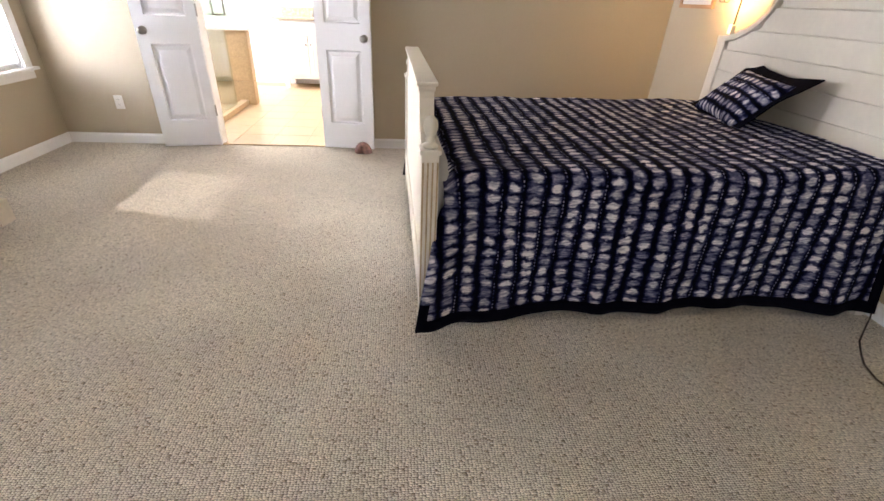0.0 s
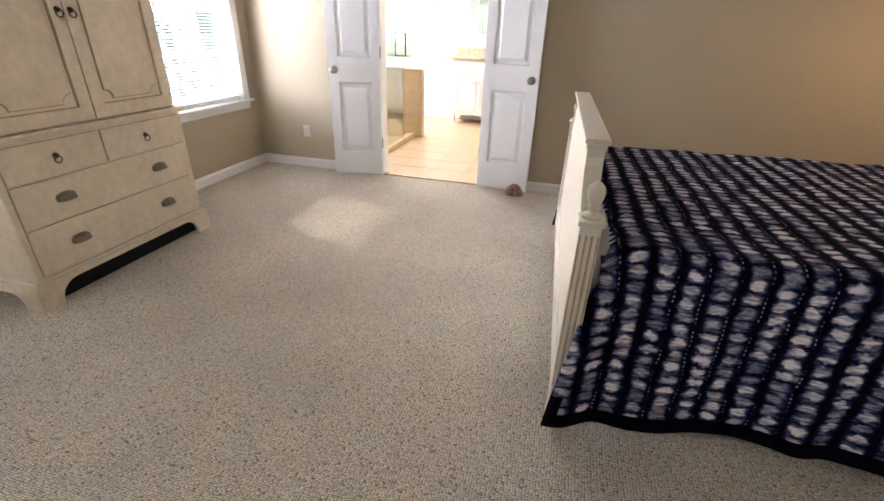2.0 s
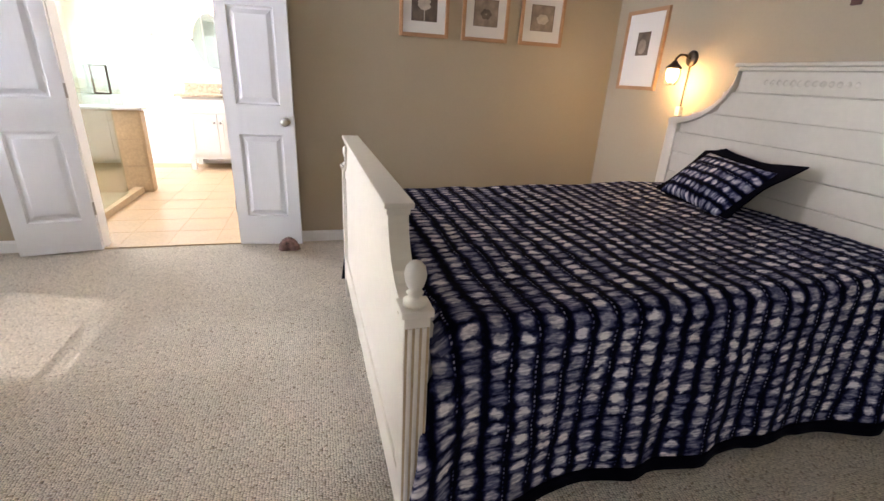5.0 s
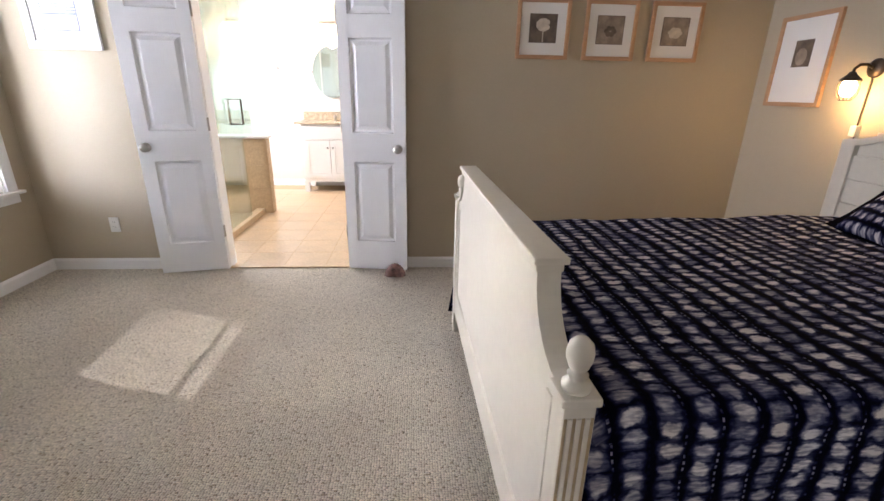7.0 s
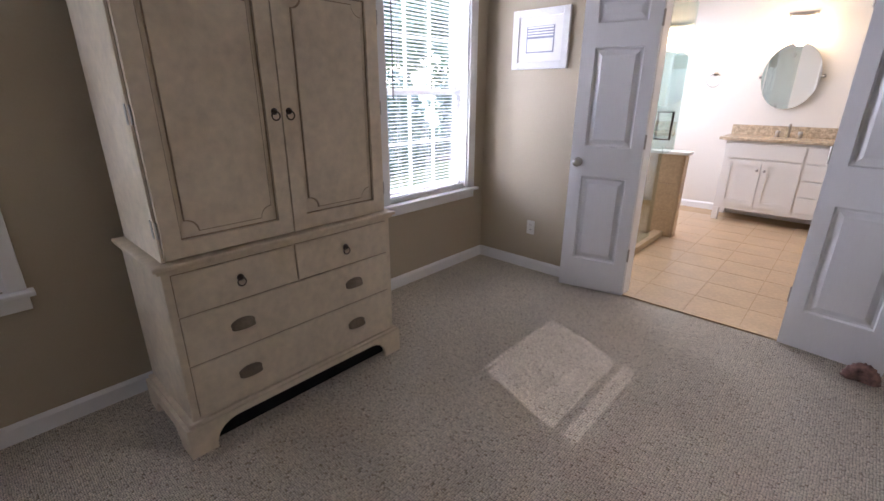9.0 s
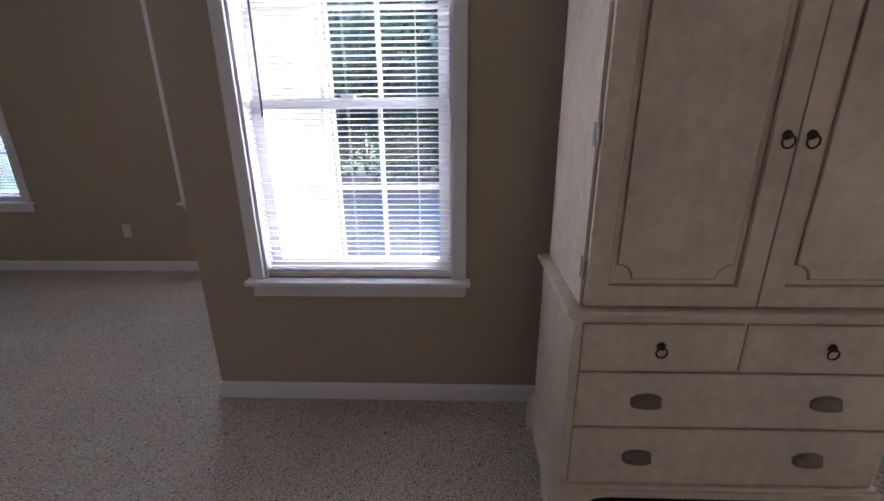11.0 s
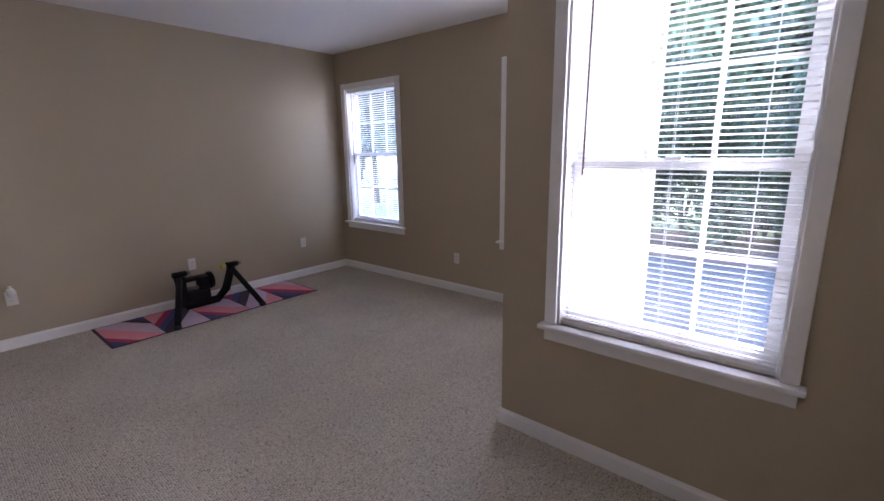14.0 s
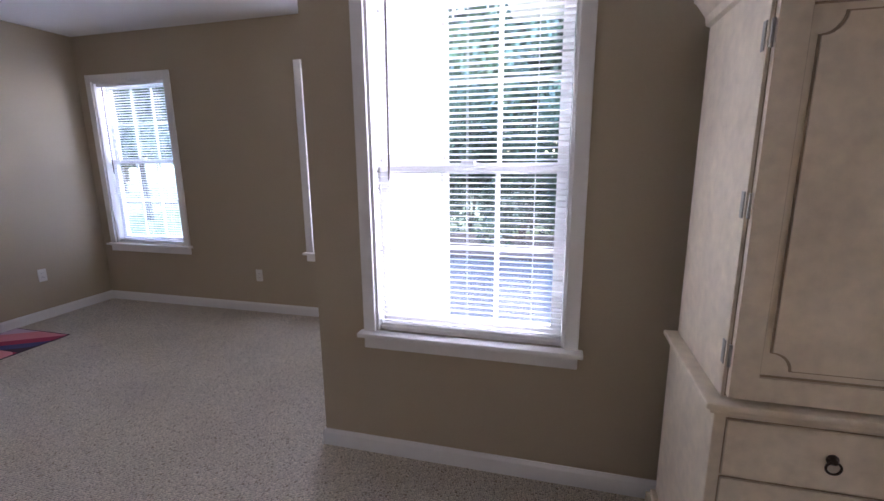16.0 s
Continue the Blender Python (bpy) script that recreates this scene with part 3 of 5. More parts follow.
for number, x, span, horn, tilt, sill, head, mid in ((1, WX, W1, 0.095, -9.5, SILL, HEAD, RAIL), (2, WX, W2, 0.072, -9.5, SILL, HEAD, RAIL), (3, RX, W3, 0.080, -14, SILL_A, HEAD_A, RAIL_A), (4, RX, W4, 0.085, -10, SILL_A, HEAD_A, RAIL_A)):
    window(number, x, span, horn, sill, head, mid)
    blind(x, span, tilt, sill, head)


# ---- doors ----
def door_leaf(number, hinge_x, turn):
    d = thing(f"door_{number}", "white three-panel door leaf standing open against the wall", "door", (hinge_x, NY - 0.022, 0.012), turn, "bathroom double doors")
    tagged(d, kind="structure")
    w, h, t = 0.462, 2.03, 0.0175
    panels = ((0.225, 0.83), (1.035, 1.65), (1.79, 1.925))
    m0, m1 = 0.080, w - 0.086
    bm = boxes((0.004, m0, -t, t, 0, h), (m1, w, -t, t, 0, h))
    zs = [0.0] + [z for p in panels for z in p] + [h]
    for a, c in zip(zs[0::2], zs[1::2]):
        box(bm, m0, m1, -t, t, a, c)
    part("leaf_frame", bm, DOOR_PAINT, d)
    for a, c in panels:
        bm = bmesh.new()
        for s in (-1, 1):
            rings = []
            for inset, depth in ((0.0, t), (0.007, t - 0.0150), (0.020, t - 0.0155), (0.048, t - 0.003)):
                rings.append([bm.verts.new((px, s * depth, pz)) for px, pz in ((m0 + inset, a + inset), (m1 - inset, a + inset), (m1 - inset, c - inset), (m0 + inset, c - inset))])
            for r0, r1 in zip(rings, rings[1:]):
                for i in range(4):
                    bm.faces.new((r0[i], r0[(i + 1) % 4], r1[(i + 1) % 4], r1[i]))
            bm.faces.new(rings[-1])
        bmesh.ops.recalc_face_normals(bm, faces=bm.faces)
        part("door_panel", bm, DOOR_PAINT, d)
    for s in (-1, 1):
        bm = lathe(bmesh.new(), [(0.031, 0.0), (0.031, s * 0.006), (0.012, s * 0.010), (0.012, s * 0.028), (0.024, s * 0.034), (0.029, s * 0.048), (0.024, s * 0.060), (0.008, s * 0.064)], "Y", (w - 0.055, s * t, 0.928))
        part("door_knob", bm, NICKEL, d, "round satin nickel knob", True)
    for z in (0.30, 1.08, 1.80):
        bm = lathe(bmesh.new(), [(0.007, z - 0.045), (0.007, z + 0.045)], "Z", (0.0, 0.0, 0), 10)
        box(bm, 0.002, 0.006, -0.016, 0.016, z - 0.044, z + 0.044)
        part("hinge", bm, NICKEL, d)


door_leaf(1, DX0 + 0.004, 180 + 11.5)
door_leaf(2, DX1 - 0.004, -7.0)


# ---- bed ----
BC, BX = 5.125, -0.968          # middle line of the bed, footboard
HX, SKEW = 1.155, 1.7           # headboard face; the bed stands a little askew
BED = Matrix.Translation((BX, BC, 0)) @ Matrix.Rotation(radians(SKEW), 4, "Z") @ Matrix.Translation((-BX, -BC, 0))


def finial(bm, x, y, z):
    shape = ((0.027, 0.0), (0.028, 0.011), (0.016, 0.018), (0.014, 0.024), (0.020, 0.031), (0.013, 0.038), (0.019, 0.047), (0.0245, 0.064), (0.0255, 0.077), (0.022, 0.094), (0.012, 0.105), (0.003, 0.109))
    return lathe(bm, [(r, z + h) for r, h in shape], "Z", (x, y, 0), 20)


def arch_outline(half, top_half, z_low, z_mid, z_top):
    """Half a board's outline: flat top, concave shoulders."""
    pts = [(half, z_low), (half, z_mid)]
    for i in range(1, 9):
        a = i / 8 * math.pi / 2
        pts.append((half - (half - top_half) * math.sin(a) ** 0.9 * 0.999, z_mid + (z_top - z_mid) * (1 - math.cos(a)) ** 0.9))
    return pts


def both_sides(pts):
    return pts + [(-p, q) for p, q in reversed(pts)]


bed = thing("bed", "cream painted wooden bed with arched footboard and headboard", "bed")
bed.matrix_basis = BED @ Matrix.Translation((0, BC, 0))
FH = 0.825                      # half distance between the foot posts
out = both_sides(arch_outline(FH - 0.026, 0.622, 0.13, 0.80, 0.965))
foot = part("footboard", prism(bmesh.new(), out, "X", BX - 0.018, BX + 0.018), CREAM_BED, bed)
bm = boxes((BX - 0.028, BX + 0.028, -FH + 0.033, FH - 0.033, 0.13, 0.27), bevel=0.006)
part("lower_rail", bm, CREAM_BED, foot)
for s in (-1, 1):
    part("border_strip", boxes((BX - 0.024, BX - 0.0185, s * (FH - 0.07) - 0.018, s * (FH - 0.07) + 0.018, 0.272, 0.75), bevel=0.002), CREAM_BED, foot)
bm = boxes((BX - 0.040, BX + 0.040, -0.637, 0.637, 0.982, 0.998), bevel=0.005)
box(bm, BX - 0.032, BX + 0.032, -0.627, 0.627, 0.962, 0.982, 0.006)
part("top_cap", bm, CREAM_BED, foot)
for s in (-1, 1):
    bm = bmesh.new()
    pts = arch_outline(FH - 0.026, 0.622, 0.13, 0.80, 0.965)[1:]
    for (p0, q0), (p1, q1) in zip(pts, pts[1:]):
        vs = [bm.verts.new((BX + dx, s * p, q + dz)) for dx in (-0.027, 0.027) for p, q in ((p0, q0), (p1, q1)) for dz in (-0.012, 0.004)]
        for f in ((0, 1, 3, 2), (4, 5, 7, 6), (0, 1, 5, 4), (2, 3, 7, 6), (1, 3, 7, 5), (0, 2, 6, 4)):
            bm.faces.new([vs[i] for i in f])
    bmesh.ops.recalc_face_normals(bm, faces=bm.faces)
    part("curved_moulding", bm, CREAM_BED, foot)
    y = s * FH
    post = part("foot_post", boxes((BX - 0.031, BX + 0.031, y - 0.031, y + 0.031, 0.0, 0.795), bevel=0.004), CREAM_BED, bed)
    bm = bmesh.new()
    for k in (-1, 0, 1):
        box(bm, BX + k * 0.017 - 0.005, BX + k * 0.017 + 0.005, y + s * 0.031 - 0.003, y + s * 0.031 + 0.005, 0.20, 0.768, 0.0025)
    part("fluting", bm, CREAM_BED, post)
    bm = bmesh.new()
    for k in (-1.5, -0.5, 0.5, 1.5):
        box(bm, BX + k * 0.017 - 0.003, BX + k * 0.017 + 0.003, y + s * 0.0315 - 0.0006, y + s * 0.0315 + 0.0006, 0.20, 0.768)
    part("flute_groove", bm, GLAZE_PALE, post, "tan glazed flute grooves")
    bm = boxes((BX - 0.038, BX + 0.038, y - 0.038, y + 0.038, 0.795, 0.813), bevel=0.004)
    part("post_cap", bm, CREAM_BED, post)
    part("finial", finial(bmesh.new(), BX, y, 0.813), CREAM_BED, post, "", True)
# headboard: tongued planks under an arched crown
HH = 0.82
head = part("headboard", prism(bmesh.new(), both_sides([(HH, 0.02), (HH, 1.10)] + [(HH - 0.06, 1.115)] + arch_outline(HH - 0.06, 0.385, 1.12, 1.12, 1.415)[2:]), "X", HX + 0.018, HX + 0.045), CREAM_BED, bed)
for i in range(8):
    z0 = 0.276 + 0.128 * i
    wide = HH - 0.075 if z0 < 0.99 else (0.66 if z0 < 1.1 else 0.47)
    part("plank", boxes((HX, HX + 0.0185, -wide, wide, z0 + 0.002, z0 + 0.126), bevel=0.004), CREAM_BED, head)
part("crown_board", boxes((HX - 0.004, HX + 0.0185, -0.375, 0.375, 1.302, 1.41), bevel=0.004), CREAM_BED, head)
bm = bmesh.new()
for k in range(-6, 7):
    lathe(bm, [(0.013 + 0.006 * (1 - abs(k) / 7), 0.0), (0.011, -0.004), (0.004, -0.007)], "X", (HX - 0.003, k * 0.036, 1.355), 9)
box(bm, HX - 0.007, HX - 0.003, -0.33, 0.33, 1.380, 1.386)
box(bm, HX - 0.007, HX - 0.003, -0.33, 0.33, 1.320, 1.326)
part("carved_band", bm, CREAM_BED, head, "low carved ornament in cream paint")
bm = boxes((HX - 0.045, HX + 0.05, -0.400, 0.400, 1.432, 1.45), bevel=0.006)
box(bm, HX - 0.028, HX + 0.048, -0.385, 0.385, 1.41, 1.432, 0.008)
part("crown_moulding", bm, CREAM_BED, head)
for s in (-1, 1):
    part("head_post", boxes((HX - 0.012, HX + 0.05, s * (HH - 0.035) - 0.04, s * (HH - 0.035) + 0.04, 0.0, 1.10), bevel=0.005), CREAM_BED, bed)
    bm = bmesh.new()
    pts = arch_outline(HH - 0.005, 0.385, 1.10, 1.12, 1.425)[1:]
    for (p0, q0), (p1, q1) in zip(pts, pts[1:]):
        vs = [bm.verts.new((HX + dx, s * p, q + dz)) for dx in (-0.022, 0.05) for p, q in ((p0, q0), (p1, q1)) for dz in (-0.03, 0.004)]
        for f in ((0, 1, 3, 2), (4, 5, 7, 6), (0, 1, 5, 4), (2, 3, 7, 6), (1, 3, 7, 5), (0, 2, 6, 4)):
            bm.faces.new([vs[i] for i in f])
    bmesh.ops.recalc_face_normals(bm, faces=bm.faces)
    part("shoulder_moulding", bm, CREAM_BED, head)
    part("side_rail", boxes((BX + 0.036, HX - 0.013, s * 0.715 - 0.014, s * 0.715 + 0.014, 0.20, 0.36), bevel=0.003), CREAM_BED, bed)
part("slat_base", boxes((BX + 0.03, HX - 0.02, -0.70, 0.70, 0.30, 0.33)), MATTRESS, bed)

bm = boxes((BX + 0.03, HX - 0.005, BC - 0.735, BC + 0.735, 0.335, 0.665), bevel=0.05)
mattress = new("mattress", mesh_of("mattress", bm, MATTRESS, True))
mattress.matrix_basis = BED
tagged(mattress, "white mattress hidden under the quilt on the bed", "mattress")


def quilt():
    """A coverlet laid over the mattress: it hangs in soft folds on both long sides."""
    rows = []
    top, near, far = 0.692, BC - 0.762, BC + 0.762
    # cross-section: near hem, near edge, far edge, far hem, as (y, z, arc, side weight)
    sect = []
    n1, n2, n3 = 30, 70, 14
    for i in range(n1):
        f = i / n1
        sect.append((near - 0.030 * (1 - f) ** 1.1, 0.048 + (top - 0.055 - 0.048) * f, -1.0, 1 - f))
    for i in range(7):
        a = i / 6 * math.pi / 2
        sect.append((near + 0.055 * (1 - math.cos(a)), top - 0.055 + 0.055 * math.sin(a), 0.0, 0.0))
    for i in range(1, n2):
        sect.append((near + 0.055 + (far - near - 0.11) * i / n2, top, 0.0, 0.0))
    for i in range(7):
        a = i / 6 * math.pi / 2
        sect.append((far - 0.055 + 0.055 * math.sin(a), top - 0.055 * (1 - math.cos(a)), 0.0, 0.0))
    for i in range(1, n3 + 1):
        f = i / n3
        sect.append((far + 0.05 * f, top - 0.055 - 0.56 * f, 1.0, f))
    nx = 170
    bm = bmesh.new()
    uvs = {}
    arc = 0.0
    prev = None
    for y, z, side, w in sect:
        if prev:
            arc += math.hypot(y - prev[0], z - prev[1])
        prev = (y, z)
        row = []
        for j in range(nx + 1):
            g = j / nx
            x0 = BX + 0.064 - 0.112 * max(0.0, (w - 0.10) / 0.90) ** 0.6
            x1 = HX - 0.018 + (0.0 if side >= 0 else 0.045 * w)
            x = x0 + (x1 - x0) * g
            yy, zz = y, z
            lift = noise.noise((x * 2.3, y * 2.3, 0.3)) * 0.014 + noise.noise((x * 7, y * 7, 4.3)) * 0.006
            if side == 0:
                edge = min(1.0, (y - near) / 0.25 + 0.2)
                zz += lift * edge
                zz -= 0.05 * math.exp(-((x - x0) / 0.05) ** 2)
                zz += 0.02 * math.exp(-((x - HX + 0.25) / 0.3) ** 2)
            else:
                fold = math.sin(x * 17 + 2.5 * noise.noise((x * 1.7, 0, 0))) * 0.55 + math.sin(x * 7.3 + 1.0) * 0.6 + noise.noise((x * 9, z * 3, 1)) * 0.5
                yy += (-1 if side < 0 else 1) * (0.010 + fold * 0.026) * w ** 0.8
                zz += (0.012 * math.sin(x * 2.6 + 0.9) + 0.018 * noise.noise((x * 5, 2, 7))) * w ** 2
                # the foot corner is drawn out round the post
                yy += (-1 if side < 0 else 1) * 0.105 * math.exp(-((x - x0) / 0.13) ** 2) * min(1.0, max(0.0, w - 0.05) * 2.6)
                if side < 0:
                    zz += 0.03 * w ** 2 * math.exp(-((x - x0) / 0.07) ** 2)
                    yy -= 0.055 * w * math.exp(-((x - x1) / 0.35) ** 2)
                    zz = max(zz, 0.014)
            v = bm.verts.new((x, yy, zz))
            uvs[v] = (x, arc)
            row.append(v)
        rows.append(row)
    bm.verts.index_update()
    layer = bm.loops.layers.uv.new("UVMap")
    last = len(rows) - 2
    for i, (a, c) in enumerate(zip(rows, rows[1:])):
        for j in range(nx):
            f = bm.faces.new((a[j], a[j + 1], c[j + 1], c[j]))
            f.smooth = True
            border = i < 3 or i > last - 1 or (j < 3 and i < 7) or (j > nx - 5 and i < n1 - 6)
            f.material_index = 1 if border else 0
            for lp in f.loops:
                lp[layer].uv = uvs[lp.vert]
    q = thing("quilt", "navy and white tie-dyed quilt with dark hem, spread over the bed", "quilt")
    q.matrix_basis = BED
    hem = bm.copy()
    bmesh.ops.delete(bm, geom=[f for f in bm.faces if f.material_index == 1], context="FACES")
    bmesh.ops.delete(hem, geom=[f for f in hem.faces if f.material_index == 0], context="FACES")
    hem_far = hem.copy()
    bmesh.ops.delete(hem, geom=[f for f in hem.faces if f.calc_center_median().y > BC], context="FACES")
    bmesh.ops.delete(hem_far, geom=[f for f in hem_far.faces if f.calc_center_median().y <= BC], context="FACES")
    for name, b in (("cover", bm), ("hem", hem), ("hem", hem_far)):
        o = part(name, b, [SHIBORI, NAVY], q, "plain dark navy hem band" if name == "hem" else "")
        s = o.modifiers.new("thickness", "SOLIDIFY")
        s.thickness, s.offset = 0.009, 1.0
    return q


quilt()


def pillow():
    w, h, n = 0.53, 0.36, 28
    bm = bmesh.new()
    layer = bm.loops.layers.uv.new("UVMap")
    def height(a, c):
        return max(0.0, (1 - abs(a) ** 2.6) * (1 - abs(c) ** 2.6)) ** 0.55
    for s in (1, -1):
        grid = []
        for i in range(n + 1):
            row = []
            for j in range(n + 1):
                a, c = 2 * i / n - 1, 2 * j / n - 1
                pinch = 1 - 0.13 * (1 - abs(a) ** 2) * abs(c) ** 3
                z = s * (0.003 + 0.075 * height(a, c)) + 0.004 * noise.noise((a * 4, c * 4, s))
                row.append(bm.verts.new((a * w / 2, c * h / 2 * pinch, z)))
            grid.append(row)
        for i in range(n):
            for j in range(n):
                q = (grid[i][j], grid[i + 1][j], grid[i + 1][j + 1], grid[i][j + 1])
                f = bm.faces.new(q if s > 0 else tuple(reversed(q)))
                f.smooth = True
                f.material_index = 0 if s > 0 else 1
                for lp in f.loops:
                    lp[layer].uv = (lp.vert.co.y, lp.vert.co.x)
    # flat navy flange all round
    ring_in = [(-w / 2, -h / 2), (w / 2, -h / 2), (w / 2, h / 2), (-w / 2, h / 2)]
    k = 10
    inner, outer = [], []
    for i in range(4):
        (ax, ay), (bx, by) = ring_in[i], ring_in[(i + 1) % 4]
        for j in range(k):
            f = j / k
            x, y = ax + (bx - ax) * f, ay + (by - ay) * f
            inner.append((x * 0.97, y * 0.97 * (1 - 0.13 * (1 - (abs(x) / (w / 2)) ** 2) * (abs(y) / (h / 2)) ** 3)))
            ex, ey = abs(x) / (w / 2), abs(y) / (h / 2)
            reach = 0.034 + 0.048 * min(ex, ey) ** 3
            outer.append((x + math.copysign(reach + 0.008 * (ex > 0.999), x) * ex ** 4, y + math.copysign(reach, y) * ey ** 4))
    vi = [[bm.verts.new((x, y, z)) for x, y in inner] for z in (0.004, -0.004)]
    vo = [[bm.verts.new((x, y, z + 0.012 * noise.noise((x * 6, y * 6, 2)))) for x, y in outer] for z in (0.004, -0.004)]
    m = len(inner)
    for i in range(m):
        j = (i + 1) % m
        for q in ((vi[0][i], vi[0][j], vo[0][j], vo[0][i]), (vi[1][i], vo[1][i], vo[1][j], vi[1][j]), (vo[0][i], vo[0][j], vo[1][j], vo[1][i])):
            f = bm.faces.new(q)
            f.material_index = 1
    bmesh.ops.recalc_face_normals(bm, faces=bm.faces)
    o = tagged(new("pillow", mesh_of("pillow", bm, [SHIBORI_SMALL, NAVY])), "tie-dyed navy pillow with a plain dark flange, leaning on the headboard", "pillow")
    # local x runs along the headboard, local y up the slope
    along, up = Vector((-0.20, -0.97, -0.03)).normalized(), Vector((0.70, -0.10, 0.66)).normalized()
    nrm = along.cross(up).normalized()
    up = nrm.cross(along)
    o.matrix_basis = Matrix((along, up, nrm)).transposed().to_4x4()
    o.matrix_basis.translation = (0.945, 5.375, 0.824)
    return o


pillow()


# ---- armoire ----
def armoire():
    a = thing("armoire", "tall cream painted armoire with two doors over four drawers", "armoire", (-3.61, 4.812, 0))
    F = 0.245
    base = part("base", boxes((-0.25, 0.255, -0.545, 0.545, 0.118, 0.152), bevel=0.006), CREAM, a)
    foot_cut = [(-0.558, 0.0), (-0.558, 0.135), (0.558, 0.135), (0.558, 0.0), (0.455, 0.0)]
    arc = [(0.455 - 0.10 * (1 - math.cos(t)) , 0.106 * math.sin(t) ** 0.8) for t in [i / 8 * math.pi / 2 for i in range(1, 9)]]
    arc2 = [(-p, q) for p, q in reversed(arc)]
    part("bracket_front", prism(bmesh.new(), foot_cut + arc + arc2 + [(-0.455, 0.0)], "X", 0.240, 0.262), CREAM, base)
    side = [(-0.25, 0.0), (-0.25, 0.135), (0.2395, 0.135), (0.2395, 0.0), (0.15, 0.0)]
    sarc = [(0.15 - 0.07 * (1 - math.cos(t)), 0.08 * math.sin(t)) for t in [i / 6 * math.pi / 2 for i in range(1, 7)]]
    sarc2 = [(-p - 0.01, q) for p, q in reversed(sarc)]
    for s in (-1, 1):
        part("bracket_side", prism(bmesh.new(), side + sarc + sarc2 + [(-0.16, 0.0)], "Y", s * 0.558, s * 0.536), CREAM, base)
    lower = part("lower_case", boxes((-0.25, F, -0.525, 0.525, 0.1525, 0.785), bevel=0.004), CREAM, a)
    part("underside", boxes((-0.24, 0.235, -0.53, 0.53, 0.107, 0.1175)), INSIDE, base)
    # Black board added as a stand-in for the deep shade under the armoire.
    part("shade_board", boxes((0.196, 0.206, -0.53, 0.53, 0.0, 0.1065)), BLACK, base, "added black board standing in for shade under the armoire")
    # Unseen rail, added to stop light from reaching under the case.
    part("back_light_block", boxes((-0.25, -0.241, -0.53, 0.53, 0.0, 0.117)), INSIDE, base)
    bm = boxes((-0.25, 0.268, -0.552, 0.552, 0.800, 0.818), bevel=0.006)
    box(bm, -0.25, 0.257, -0.54, 0.54, 0.7855, 0.800, 0.005)
    part("waist_moulding", bm, CREAM, a)
    for y0, y1, z0, z1, kind in ((-0.495, -0.024, 0.612, 0.772, 0), (-0.010, 0.495, 0.612, 0.772, 0), (-0.495, 0.495, 0.402, 0.602, 1), (-0.495, 0.495, 0.168, 0.392, 1)):
        part("seam", boxes((F, F + 0.0012, y0 - 0.002, y1 + 0.002, z0 - 0.0025, z1 + 0.002)), GLAZE, lower)
        dr = part("drawer", boxes((F + 0.0012, F + 0.010, y0, y1, z0, z1), bevel=0.003), CREAM, a)
        zc = (z0 + z1) / 2
        for yc in ((y0 + y1) / 2,) if kind == 0 else (-0.277, 0.277):
            if kind == 0:
                bm = lathe(bmesh.new(), [(0.014, 0.0), (0.014, 0.003), (0.006, 0.006), (0.008, 0.013), (0.004, 0.018)], "X", (F + 0.010, yc, zc + 0.008), 12)
                tube(bm, [(F + 0.021, yc + 0.0165 * math.sin(t), zc - 0.009 + 0.0165 * math.cos(t)) for t in [i / 16 * 2 * math.pi for i in range(17)]], 0.003, 6)
                part("ring_pull", bm, BRONZE, dr, "dark bronze ring pull", True)
            else:
                bm = bmesh.new()
                n, m = 14, 6
                grid = []
                for i in range(n + 1):
                    t = math.pi * i / n
                    grid.append([bm.verts.new((F + 0.010 + 0.026 * math.sin(k / m * math.pi / 2) * math.sin(t) ** 0.6, yc - 0.048 * math.cos(t), zc - 0.014 + 0.036 * math.cos(k / m * math.pi / 2) * math.sin(t) ** 0.7)) for k in range(m + 1)])
                for i in range(n):
                    for k in range(m):
                        bm.faces.new((grid[i][k], grid[i + 1][k], grid[i + 1][k + 1], grid[i][k + 1]))
                prism(bm, [(yc + 0.050 * math.cos(t), zc + 0.004 + 0.024 * math.sin(t)) for t in [i / 20 * 2 * math.pi for i in range(20)]], "X", F + 0.010, F + 0.0118)
                part("cup_pull", bm, PEWTER, dr, "aged pewter cup pull", True)
    U0, U1 = 0.8185, 1.83
    upper = part("upper_case", boxes((-0.235, F - 0.022, -0.508, 0.508, U0, U1), bevel=0.003), CREAM, a)
    part("seam", boxes((F - 0.022, F - 0.020, -0.500, 0.500, U0 + 0.006, U1 - 0.006)), GLAZE, upper)
    for s, y0, y1 in ((-1, -0.498, -0.003), (1, 0.003, 0.498)):
        st = 0.062
        z0, z1 = U0 + 0.010, U1 - 0.012
        bm = boxes((F - 0.020, F, y0, y0 + st, z0, z1), (F - 0.020, F, y1 - st, y1, z0, z1), (F - 0.020, F, y0 + st, y1 - st, z0, z0 + st), (F - 0.020, F, y0 + st, y1 - st, z1 - st, z1))
        d = part("door", bm, CREAM, a)
        p0, p1, q0, q1 = y0 + st, y1 - st, z0 + st, z1 - st
        part("panel", boxes((F - 0.020, F - 0.013, p0, p1, q0, q1)), CREAM, d)
        bm = bmesh.new()
        for r0, r1, t0, t1 in ((p0, p0 + 0.005, q0, q1), (p1 - 0.005, p1, q0, q1), (p0 + 0.005, p1 - 0.005, q0, q0 + 0.005), (p0 + 0.005, p1 - 0.005, q1 - 0.005, q1)):
            box(bm, F - 0.013, F - 0.0105, r0, r1, t0, t1)
        part("groove", bm, GLAZE, d, "brown glazed groove")
